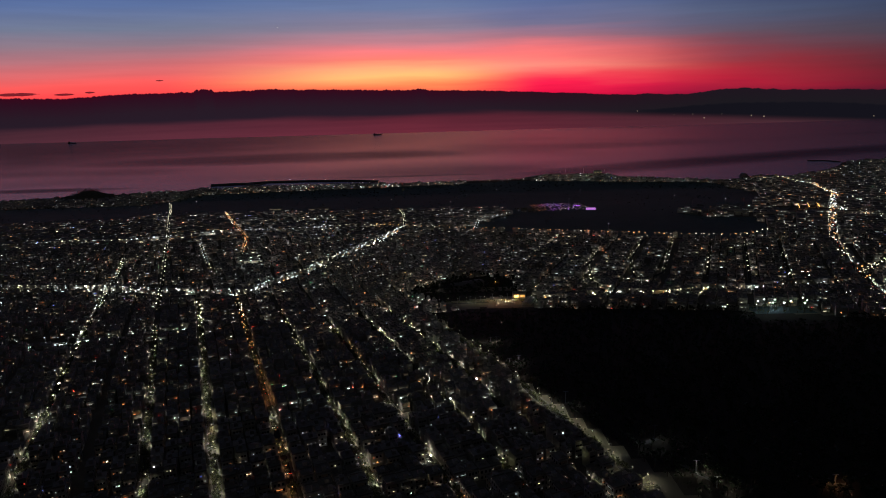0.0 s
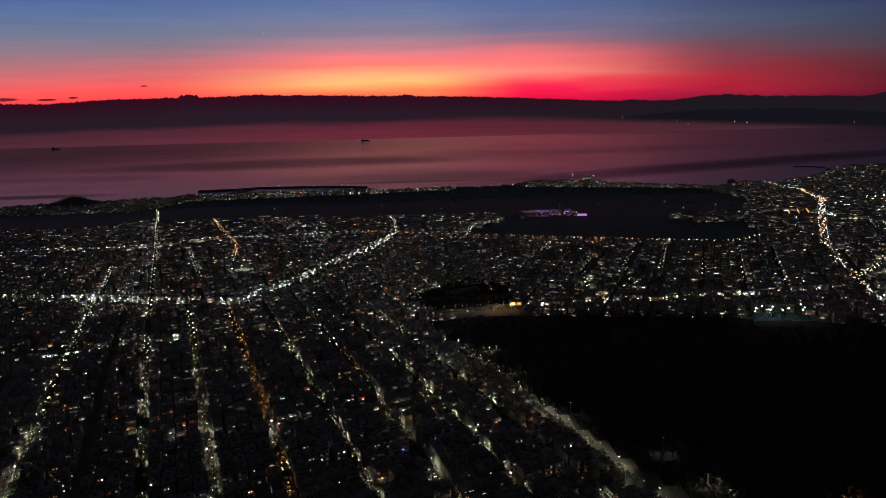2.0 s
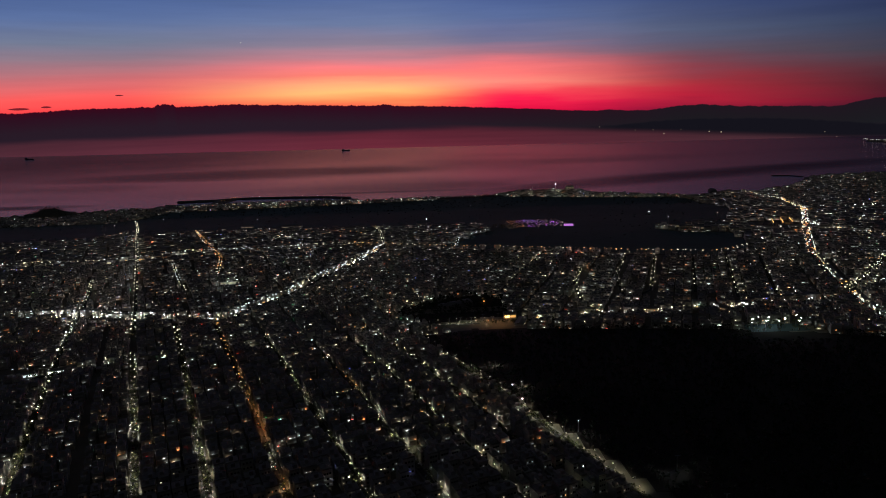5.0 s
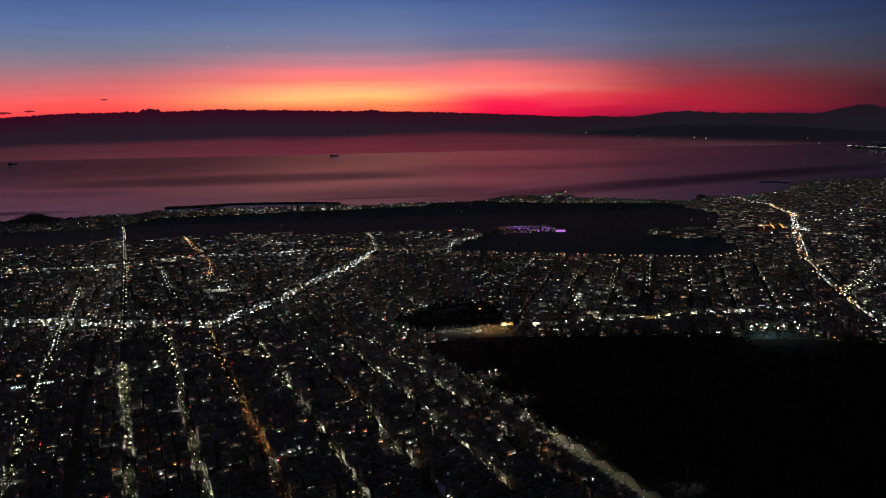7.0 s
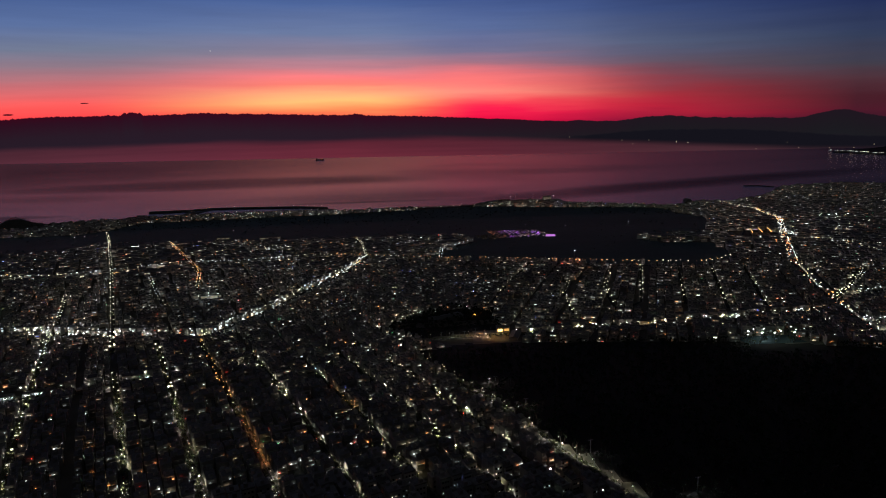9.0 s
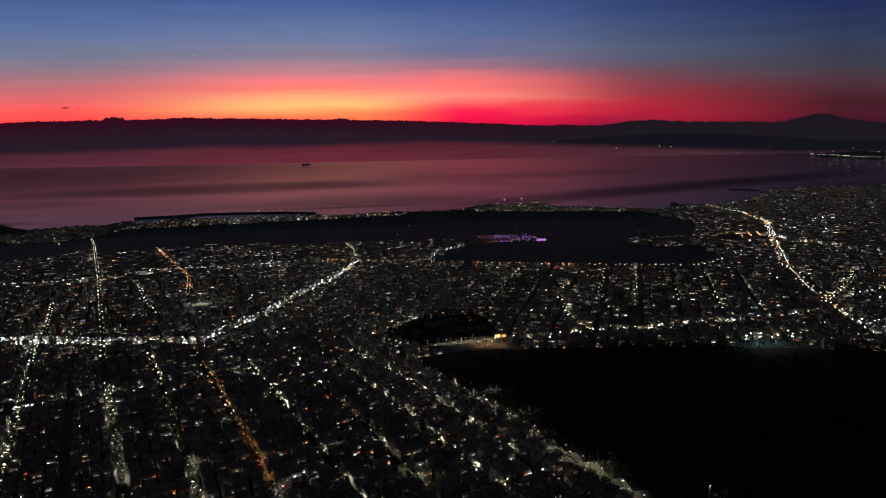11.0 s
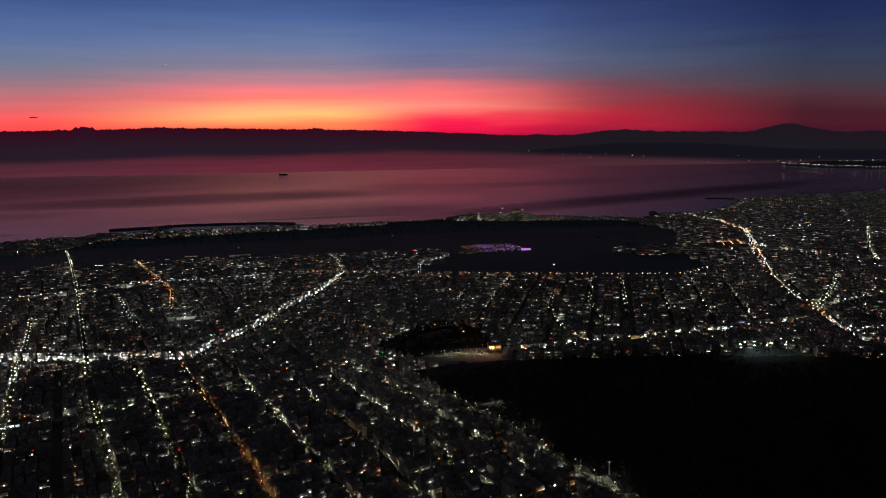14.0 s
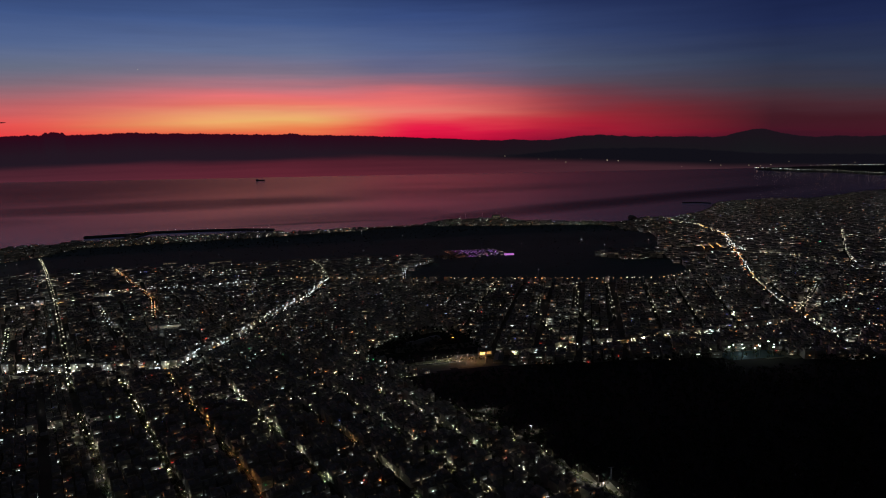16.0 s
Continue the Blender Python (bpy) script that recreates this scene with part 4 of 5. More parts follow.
    if kind % 3 == 1 and storeys > 1:
        b = Buf()
        z = 3.0 * (storeys - 1) + 2.7
        b.face([(-1.8, -sy / 2 - 0.1, z), (1.8, -sy / 2 - 0.1, z), (1.8, -sy / 2 - 1.1, z - 0.7), (-1.8, -sy / 2 - 1.1, z - 0.7)], "awning")
        b.face([(-1.8, -sy / 2 - 1.1, z - 0.71), (1.8, -sy / 2 - 1.1, z - 0.71), (1.8, -sy / 2 - 1.1, z - 0.95), (-1.8, -sy / 2 - 1.1, z - 0.95)], "awning")
        part("awning", b, root, "lowered canvas awning")
    return root


def build_near_houses():
    first = {}
    turn = math.degrees(math.atan2(N[1], N[0]))
    for x, y, c, s, sx, sy, g, col in NEAR:
        kind = rng.randrange(24)
        m = pose(x, y, height(x, y), 0, 0, turn)
        if kind not in first:
            first[kind] = house_thing(kind)
            first[kind].matrix_basis = m
        else:
            copy_thing(first[kind], m)


build_near_houses()


# ---- trees ----
def crown(b, cx, cy, cz, rad, high, leaves, size, mat, r):
    """A loose crown: leafy sprays on a few boughs, with gaps."""
    boughs = []
    for k in range(max(3, leaves // 14)):
        a, q, t = r.uniform(0, math.tau), math.sqrt(r.random()) * 0.75, r.random()
        boughs.append((cx + math.cos(a) * q * rad, cy + math.sin(a) * q * rad, cz + high * (0.15 + 0.75 * t), rad * r.uniform(0.3, 0.52) * (1.15 - 0.5 * t)))
    for k in range(leaves):
        bx, by, bz, br = r.choice(boughs)
        a, e = r.uniform(0, math.tau), r.uniform(-0.8, 1.4)
        d = br * r.uniform(0.6, 1.0)
        px, py, pz = bx + math.cos(a) * math.cos(e) * d, by + math.sin(a) * math.cos(e) * d, bz + math.sin(e) * d * 0.8
        s = size * r.uniform(0.6, 1.3)
        ux, uy, uz = r.uniform(-1, 1), r.uniform(-1, 1), r.uniform(-0.6, 0.6)
        vx, vy, vz = r.uniform(-1, 1), r.uniform(-1, 1), r.uniform(-0.3, 1)
        b.face([(px - ux * s, py - uy * s, pz - uz * s), (px + vx * s, py + vy * s, pz + vz * s), (px + ux * s, py + uy * s, pz + uz * s), (px - vx * s * .8, py - vy * s * .8, pz - vz * s * .8)], mat)


def trunk(b, cx, cy, z, high, rad, r, n=6):
    lean = (r.uniform(-.3, .3), r.uniform(-.3, .3))
    rings = [(0.0, rad * 1.4), (0.25, rad), (1.0, rad * 0.55)]
    for (t0, r0), (t1, r1) in zip(rings, rings[1:]):
        for i in range(n):
            a0, a1 = math.tau * i / n, math.tau * (i + 1) / n
            b.face([(cx + lean[0] * t + q * math.cos(a), cy + lean[1] * t + q * math.sin(a), z + t * high) for t, q, a in ((t0, r0, a0), (t0, r0, a1), (t1, r1, a1), (t1, r1, a0))], "bark")
    for k in range(3):       # limbs
        a = math.tau * k / 3 + r.uniform(-.4, .4)
        x0, y0, z0 = cx + lean[0] * .8, cy + lean[1] * .8, z + high * 0.75
        x1, y1, z1 = cx + math.cos(a) * high * 0.45, cy + math.sin(a) * high * 0.45, z + high * 1.35
        w = rad * 0.45
        b.face([(x0 - w, y0, z0), (x0 + w, y0, z0), (x1, y1, z1)], "bark")
        b.face([(x0, y0 - w, z0), (x0, y0 + w, z0), (x1, y1, z1)], "bark")


def tree_thing(kind):
    r = random.Random(300 + kind)
    root = tagged(new("street_tree"), "bushy street tree beside the carriageway, lit from below by lamps", "tree", "trees along the near streets")
    high = r.uniform(1.3, 1.9)
    b = Buf()
    trunk(b, 0, 0, 0, high, 0.11, r)
    part("trunk", b, root)
    b = Buf()
    crown(b, 0, 0, high * 0.8, r.uniform(1.7, 2.3), r.uniform(2.2, 2.8), 190, 0.4, "leaf", r)
    part("crown", b, root, "dense green leaves")
    return root


def build_trees():
    spots, far = [], Buf()
    for name, half, kinds, gap, share, line in STREETS:
        if name in ("avenue", "coast_road"):
            continue
        for sg in (-1, 1):
            for x, y, dx, dy in walk_line(line, 3.3, 2.0 + sg):
                if not in_view(x, y) or y > 1300 or rng.random() < (0.6 if "sodium" in kinds else 0.75 if y > 760 else 0.5 if math.sin(x * 0.23 + y * 0.35) > 0.35 else 0.08):
                    continue
                off = half * rng.uniform(0.15, 0.72)
                spots.append((x + dy * sg * off, y - dx * sg * off))
    spots.sort(key=lambda a: a[0] ** 2 * 0.4 + a[1] ** 2)
    first = {}
    for i, (x, y) in enumerate(spots):
        if i < 300:
            kind, sc = rng.randrange(8), rng.uniform(0.62, 1.0)
            m = pose(x, y, height(x, y), 0, 0, rng.uniform(0, 360))
            if kind not in first:
                first[kind] = tree_thing(kind)
                first[kind].matrix_basis = m
            else:
                t = copy_thing(first[kind], m)
                t.scale = (sc, sc, sc * rng.uniform(0.9, 1.15))
        else:
            z, sc = height(x, y), rng.uniform(0.62, 1.0)
            n = 90 if y < 600 else 22
            far.box(x, y, z, 0.2, 0.2, 1.6 * sc, mat="bark")
            crown(far, x, y, z + 1.2 * sc, 1.9 * sc, 2.8 * sc, n, 0.36 if y < 600 else 0.55, "leaf", rng)
    far.thing("street_trees", "bushy green street trees along the roads", "trees", kind="stuff")
    # gardens and yards between the houses
    yard = Buf()
    for p in PLOTS:
        x, y, c, s, sx, sy, g, col = p
        if y < 950 and rng.random() < 0.22:
            sg = 1 if col % 2 == 0 else -1
            px, py = x + sg * c * (sx / 2 + 0.6), y + sg * s * (sx / 2 + 0.6)
            z, sc = height(px, py), rng.uniform(0.8, 1.6)
            yard.box(px, py, z, 0.2, 0.2, 2.0 * sc, mat="bark")
            crown(yard, px, py, z + 1.5 * sc, 1.5 * sc, 3.4 * sc, 24, 0.55, "leaf", rng)
    yard.thing("garden_trees", "dark garden trees in the yards between houses", "trees", kind="stuff")


build_trees()


def build_wood():
    """The dark pine wood, the park and the belt of trees behind the shore."""
    b = Buf()
    n = 0
    while n < 7000:
        y = rng.uniform(230, 690)
        x = rng.uniform(-40, 1.05 * y + 140)
        if not inside(x, y, WOOD) or near_line(x, y, STREETS[5][5]) < 3.1 or (y > 638 and x < 114) or (y > 562 and 298 < x < 384) or any(math.hypot(x - a, y - c) < q for a, c, q in GLADES):
            continue
        n += 1
        z, sc = height(x, y), rng.uniform(0.5, 1.1)
        b.box(x, y, z, 0.3, 0.3, 3.5 * sc, mat="bark")
        crown(b, x, y, z + 2.5 * sc, 2.6 * sc, 4.2 * sc, 16, 1.1 * sc, "pine", rng)
    b.thing("pine_wood", "dark unlit pine wood covering the hillside", "wood", kind="stuff")
    b = Buf()
    for k in range(420):
        x, y = rng.uniform(-40, 100), rng.uniform(700, 832)
        if inside(x, y, PARK) and near_line(x, y, STREETS[20][5]) > 6 and near_line(x, y, STREETS[4][5]) > 8:
            z, sc = height(x, y), rng.uniform(0.8, 1.6)
            b.box(x, y, z, 0.3, 0.3, 3.5 * sc, mat="bark")
            crown(b, x, y, z + 2.5 * sc, 2.6 * sc, 4.2 * sc, 20, 1.0 * sc, "pine", rng)
    b.thing("park_trees", "dark pines of the small park", "trees", kind="stuff")
    b = Buf()
    for k in range(3600):
        x = rng.uniform(-1350, 1100)
        y = shore(x) - rng.uniform(6, 60) if k % 3 else shore(x) - rng.uniform(60, 330)
        z, sc = height(x, y), rng.uniform(0.5, 1.25)
        b.box(x, y, z, 0.3, 0.3, 2.2 * sc, mat="bark")
        crown(b, x, y, z + 0.8 * sc, 3.4 * sc, 4.0 * sc, 13, 1.5 * sc, "pine", rng)
    b.thing("shore_trees", "dark belt of trees behind the shore", "trees", kind="stuff")
    b = Buf()
    for k in range(900):
        x, y = rng.uniform(-1300, 900), rng.uniform(1180, 2250)
        if inside(x, y, AIRFIELD):
            z, sc = height(x, y), rng.uniform(0.8, 1.8)
            b.box(x, y, z, 0.3, 0.3, 1.0 * sc, mat="bark")
            crown(b, x, y, z + 0.4 * sc, 2.4 * sc, 1.6 * sc, 12, 0.9 * sc, "scrub", rng)
    b.thing("field_scrub", "dark scrub scattered on the open field", "bushes", kind="stuff")


GLADES = [(122, 333, 5), (135, 296, 4), (196, 283, 4), (56, 471, 4), (46, 533, 4), (86, 392, 4)]
build_wood()


# ---- cars ----
def car_thing(kind):
    r = random.Random(500 + kind)
    tone = ("white", "silver", "dark grey", "red", "blue", "black")[kind % 6]
    mat = "car_" + tone.split()[-1]
    root = tagged(new("car"), f"{tone} hatchback car standing on the road with its lights on", "car", "cars on the near streets")
    b = Buf()
    out = [(-2.0, 0.35), (-2.05, 0.8), (-1.9, 0.95), (1.0, 0.98), (1.95, 0.78), (2.05, 0.4)]
    for sg in (-1, 1):
        pts = [(x, sg * 0.84, z) for x, z in out]
        b.face(pts if sg < 0 else pts[::-1], mat)
    for (x0, z0), (x1, z1) in zip(out, out[1:] + out[:1]):
        b.face([(x0, -0.84, z0), (x0, 0.84, z0), (x1, 0.84, z1), (x1, -0.84, z1)], mat)
    part("body", b, root)
    b = Buf()
    lo, hi = [(-1.7, 0.95), (0.95, 0.98)], [(-1.35, 1.45), (0.25, 1.47)]
    b.face([(lo[0][0], -0.78, .95), (lo[1][0], -0.78, .98), (hi[1][0], -0.62, 1.45), (hi[0][0], -0.62, 1.45)], "glass")
    b.face([(lo[1][0], 0.78, .98), (lo[0][0], 0.78, .95), (hi[0][0], 0.62, 1.45), (hi[1][0], 0.62, 1.45)], "glass")
    b.face([(lo[1][0], -0.78, .98), (lo[1][0], 0.78, .98), (hi[1][0], 0.62, 1.45), (hi[1][0], -0.62, 1.45)], "glass")
    b.face([(lo[0][0], 0.78, .95), (lo[0][0], -0.78, .95), (hi[0][0], -0.62, 1.45), (hi[0][0], 0.62, 1.45)], "glass")
    b.face([(hi[0][0], -0.62, 1.45), (hi[1][0], -0.62, 1.45), (hi[1][0], 0.62, 1.45), (hi[0][0], 0.62, 1.45)], mat)
    part("cabin", b, root, "glazed cabin")
    for wx in (-1.3, 1.3):
        for wy in (-0.8, 0.8):
            b = Buf()
            ring = [(wx + 0.31 * math.cos(a), 0.31 + 0.31 * math.sin(a)) for a in np.linspace(0, math.tau, 11)[:-1]]
            b.face([(x, wy - 0.1, z) for x, z in ring], "rubber")
            b.face([(x, wy + 0.1, z) for x, z in ring[::-1]], "rubber")
            for (x0, z0), (x1, z1) in zip(ring, ring[1:] + ring[:1]):
                b.face([(x0, wy - 0.1, z0), (x0, wy + 0.1, z0), (x1, wy + 0.1, z1), (x1, wy - 0.1, z1)], "rubber")
            part("wheel", b, root)
    for wy in (-0.6, 0.6):
        b = Buf()
        b.box(2.03, wy, 0.55, 0.1, 0.36, 0.2, mat="head")
        part("headlight", b, root, "shining headlight")
        b = Buf()
        b.box(-2.06, wy, 0.62, 0.1, 0.36, 0.2, mat="tail")
        part("tail_light", b, root, "red tail light")
    return root


def build_cars():
    first, n = {}, 0
    lines = [s for s in STREETS if s[0] in ("street", "boundary_road") and s[5][0][1] < 320]
    for name, half, *_, line in lines:
        busy = 14 if "sodium/white" in _[0] else 60
        for sg in (-1, 1):
            for x, y, dx, dy in walk_line(line, busy, rng.uniform(3, 30)):
                if not in_view(x, y) or y > 640 or y < 260 or n > 95 or rng.random() < 0.45:
                    continue
                px, py = x + dy * sg * 0.9, y - dx * sg * 0.9
                m = pose(px, py, height(px, py) + 0.45, 0, 0, math.degrees(math.atan2(dy * sg, dx * sg)))
                kind = rng.randrange(6)
                n += 1
                if kind not in first:
                    first[kind] = car_thing(kind)
                    first[kind].matrix_basis = m @ Matrix.Scale(0.8, 4)
                else:
                    copy_thing(first[kind], m)
    b = Buf()       # the traffic of the main roads
    for k, gap in ((0, 24), (1, 28), (2, 24), (7, 40), (18, 30), (6, 40)):
        name, half, *_, line = STREETS[k]
        for lane in (-0.6, -0.28, 0.28, 0.6):
            for x, y, dx, dy in walk_line(line, gap, rng.uniform(0, gap)):
                if not in_view(x, y) or rng.random() < 0.3:
                    continue
                sg = 1 if lane > 0 else -1
                px, py = x + dy * lane * half, y - dx * lane * half
                z = height(px, py) + 0.5
                b.box(px, py, z, 3.5, 1.5, 0.6, dx, dy, rng.choice(("car_white", "car_grey", "car_black", "car_silver")))
                b.box(px - sg * dx * .2, py - sg * dy * .2, z + .6, 1.9, 1.3, 0.45, dx, dy, "glass")
                big = 1.0 if y < 1000 else 1.6
                b.box(px + sg * dx * 1.8, py + sg * dy * 1.8, z + 0.2, 0.2, 0.9, 0.2 * big, dx, dy, "head")
                b.box(px - sg * dx * 1.8, py - sg * dy * 1.8, z + 0.3, 0.2, 0.8, 0.14 * big, dx, dy, "tail")
    b.thing("traffic", "stream of cars with white and red lights on", "cars", kind="stuff")


build_cars()


# ---- landmarks ----
def mast_thing(x, y, high, mats="white", heads=4, label="tall floodlight mast with a bank of white lamps", size=0.5, down=False):
    root = tagged(new("floodlight_mast"), label, "floodlight", "floodlight masts")
    z = height(x, y)
    root.matrix_basis = pose(x, y, z)
    b = Buf()
    b.box(0, 0, 0, 0.5, 0.5, high, mat="metal")
    part("mast", b, root)
    b = Buf()
    b.box(0, 0, high, 3.2, 0.3, 0.3, mat="metal", bottom=True)
    part("crossbar", b, root)
    for k in range(heads):
        b = Buf()
        b.box((k - (heads - 1) / 2) * 0.8, -0.25, high - size, size, size * 0.6, size, mat="flood_" + mats, bottom=True)
        if down:
            q, c = 0.25 * down, (k - (heads - 1) / 2) * 0.8
            b.face([(c + i * q, -0.25 + j * q, high - size - 0.03) for i, j in ((-1, -1), (-1, 1), (1, 1), (1, -1))], "lamp_" + ("white" if mats == "green" else mats))
            b.box(c, -0.25, high - size - 0.025, 2.3 * q, 2.3 * q, 0.02, mat="metal")
        part("floodlight", b, root, "glaring lamp head")
    return root


def sheet(name, corners, mat, lift, label, category):
    """A flat court or field laid on the slope."""
    b = Buf()
    n = 6
    (ax, ay), (bx, by), (cx, cy), (dx, dy) = corners
    def at(i, j):
        s, t = i / n, j / n
        x = (ax * (1 - s) + bx * s) * (1 - t) + (dx * (1 - s) + cx * s) * t
        y = (ay * (1 - s) + by * s) * (1 - t) + (dy * (1 - s) + cy * s) * t
        return x, y, height(x, y) + lift
    for i in range(n):
        for j in range(n):
            b.face([at(i, j), at(i + 1, j), at(i + 1, j + 1), at(i, j + 1)], mat)
    return b.thing(name, label, category, kind="structure")


def hall(x, y, sx, sy, h, turn, label, name="hall", lit=None, base=0.4):
    """A long low hall with a shallow ridge."""
    root = tagged(new(name), label, "building")
    root.matrix_basis = pose(x, y, height(x, y) - base, 0, 0, turn)
    b = Buf()
    b.box(0, 0, 0, sx, sy, h, mat="plaster")
    part("wall", b, root)
    b = Buf()
    for sg in (-1, 1):
        pts = [(-sx / 2 - .4, sg * (sy / 2 + .4), h), (sx / 2 + .4, sg * (sy / 2 + .4), h), (sx / 2 + .4, 0, h + 1.4), (-sx / 2 - .4, 0, h + 1.4)]
        b.face(pts if sg < 0 else pts[::-1], "roof")
    for sg in (-1, 1):
        pts = [(sg * sx / 2, -sy / 2, h), (sg * sx / 2, sy / 2, h), (sg * sx / 2, 0, h + 1.36)]
        b.face(pts if sg > 0 else pts[::-1], "plaster")
    part("roof", b, root, "shallow pale roof")
    if lit:
        for k in range(lit[1]):
            b = Buf()
            wall_quad(b, 0, 0, 1, 0, (k - (lit[1] - 1) / 2) * sx / lit[1], -sy / 2 - 0.05, sx / lit[1] * 0.35, 0, h * 0.35, h * 0.4, lit[0])
            part("lit_window", b, root, "glowing window")
    return root


# floodlit school court in the middle of the town
sheet("court", [(-284, 918), (-256, 915), (-254, 936), (-283, 938)], "asphalt", 0.25, "pale floodlit playing court in the town", "court")
for x, y in ((-282, 920), (-268, 918), (-258, 930), (-272, 936)):
    mast_thing(x, y, 10, "green", heads=2, size=0.34, down=0.5)
hall(-272, 946, 26, 8, 5, 6, "long plastered school beside the floodlit court", "school", ("shed_glow", 6))
# the bright market row
for x, y in ((-372, 551), (-346, 562), (-320, 574)):
    hall(x, y, 22, 6, 3.6, 19.5, "long low market hall, its white front brightly lit", "market_hall", ("shop_white", 6))
# sports courts at the edge of the wood
sheet("court", [(310, 606), (368, 603), (370, 634), (312, 638)], "court", 0.25, "pale floodlit playing courts beside the wood", "court")
for k, (x, y) in enumerate(((312, 612), (318, 622), (324, 609), (331, 618), (338, 610), (345, 612), (352, 624), (357, 608), (362, 614), (340, 632), (328, 630), (366, 628))):
    mast_thing(x, y, 9 + k % 3, "green" if k % 2 else "white", 1 + k % 2, size=(0.5, 0.8, 0.6)[k % 3], down=0.4 if k % 3 == 0 else 0)
b = Buf()
for k in range(34):
    x, y = rng.uniform(306, 374), rng.choice((603, 606, 617, 627, 637)) + rng.uniform(-1.5, 1.5)
    z, sc = height(x, y), rng.uniform(0.8, 1.3)
    b.box(x, y, z, 0.25, 0.25, 2.0 * sc, mat="bark")
    crown(b, x, y, z + 1.6 * sc, 1.6 * sc, 3.2 * sc, 40, 0.5, "leaf", rng)
b.thing("court_trees", "trees between the floodlit courts", "trees", kind="stuff")
# sodium-lit square with its hall
sheet("square", [(54, 676), (93, 672), (91, 722), (60, 726)], "paving", 0.25, "paved parking square under orange street lamps", "square")
hall(100, 690, 24, 9, 4, 70, "long low hall with a dark roof beside the lit square", "hall")
hall(36, 778, 40, 14, 6, 24, "long dark hall with a pale roof in the park", "hall")
for x, y, kind in ((24, 704, "warm"), (36, 703, "warm"), (48, 702, "warm"), (62, 714, "sodium"), (70, 704, "sodium"), (79, 716, "sodium"), (86, 704, "sodium"), (74, 690, "sodium"), (64, 684, "sodium"), (84, 684, "sodium")):
    b = mast_thing(x, y, 6, kind, 1, "lamp post with one lamp over the paved square", 0.07, 0.75 if kind == "sodium" else 0.4)
    b.name = "lamp_post"
hall(92, 716, 14, 8, 7, 0, "small building with orange floodlit front", "kiosk", ("shop_orange", 2))
# floodlit monument on the park's hill
root = tagged(new("monument"), "stone block floodlit in orange on the hill", "monument")
root.matrix_basis = pose(73, 800, height(73, 800) - 0.3)
b = Buf()
b.box(0, 0, 0, 7, 6, 2.0, mat="rock")
part("plinth", b, root)
b = Buf()
b.box(0, 0, 2.0, 4.4, 3.6, 4.0, mat="rock")
part("block", b, root)
b = Buf()
b.box(0, -4.2, 0.6, 4.0, 0.6, 1.2, mat="flood_sodium")
part("floodlight", b, root, "orange floodlight trough")

# the fair on the old airfield
def build_fair():
    b = Buf()
    for i in range(17):
        for j in range(11):
            s, t = (i + rng.uniform(-.3, .3)) / 16, (j + rng.uniform(-.3, .3)) / 10
            x, y = 214 + 122 * s + 10 * t, 1442 + 176 * t + 6 * s
            if rng.random() < 0.2:
                continue
            z = height(x, y) - 0.2
            b.box(x, y, z, 4, 4, 2.6, mat="awning")
            roll = rng.random()
            mat = ("win_violet" if roll < 0.42 else "win_blue" if roll < 0.6 and t > 0.4 else "win_orange" if roll < 0.62 else "win_warm" if roll < 0.85 else "win_white")
            if s < 0.15:
                mat = "win_orange"
            wall_quad(b, x, y, 1, 0, 0, -2.05, rng.uniform(0.3, 0.9), 0, z + 1.2, rng.uniform(0.5, 1.0), mat)
    b.thing("fair_stalls", "rows of fair stalls with violet, blue and orange lights", "stalls", kind="stuff")
    b = Buf()
    for k in range(46):
        x, y = 172 + 42 * rng.random(), 1400 + 60 * rng.random()
        z = height(x, y)
        b.box(x, y, z, 0.3, 0.3, 3, mat="bark")
        crown(b, x, y, z + 2, 3.4, 4.5, 16, 1.3, "leaf", rng)
        if k % 2:
            b.box(x + 2, y - 2, z, 0.2, 0.2, 3.2, mat="metal")
            b.box(x + 2, y - 2, z + 3.2, 0.5, 0.5, 0.5, mat=rng.choice(("win_warm", "win_warm", "win_white")))
    b.thing("fair_garden", "trees hung with warm lights beside the fair", "trees", kind="stuff")
    root = tagged(new("fair_tent"), "long white marquee lit violet at the fair", "tent")
    x, y = 336, 1440
    root.matrix_basis = pose(x, y, height(x, y) - 0.3, 0, 0, -6)
    c = Buf()
    for k in range(9):
        a0, a1 = math.pi * k / 9, math.pi * (k + 1) / 9
        p = [(-10, -5 * math.cos(a0), 4.5 * math.sin(a0)), (10, -5 * math.cos(a0), 4.5 * math.sin(a0)), (10, -5 * math.cos(a1), 4.5 * math.sin(a1)), (-10, -5 * math.cos(a1), 4.5 * math.sin(a1))]
        c.face(p, "tent")
    part("canopy", c, root, "violet glowing canvas vault")
    for sg in (-1, 1):
        c = Buf()
        pts = [(sg * 10, -5 * math.cos(math.pi * k / 9), 4.5 * math.sin(math.pi * k / 9)) for k in range(10)]
        c.face(pts, "tent")
        part("gable", c, root)


build_fair()

# the football ground on the headland, with its masts
sheet("football_ground", [(455, 2395), (585, 2390), (600, 2440), (450, 2446)], "turf", 0.25, "floodlit green football ground by the sea", "pitch")
for x, y in ((440, 2400), (470, 2448), (536, 2452), (590, 2450), (600, 2402), (420, 2330), (500, 2325)):
    mast_thing(x, y, 22, "white", 1, size=0.55)
hall(590, 2458, 30, 14, 14, 0, "tall grandstand beside the football ground", "grandstand", ("shed_glow", 3))


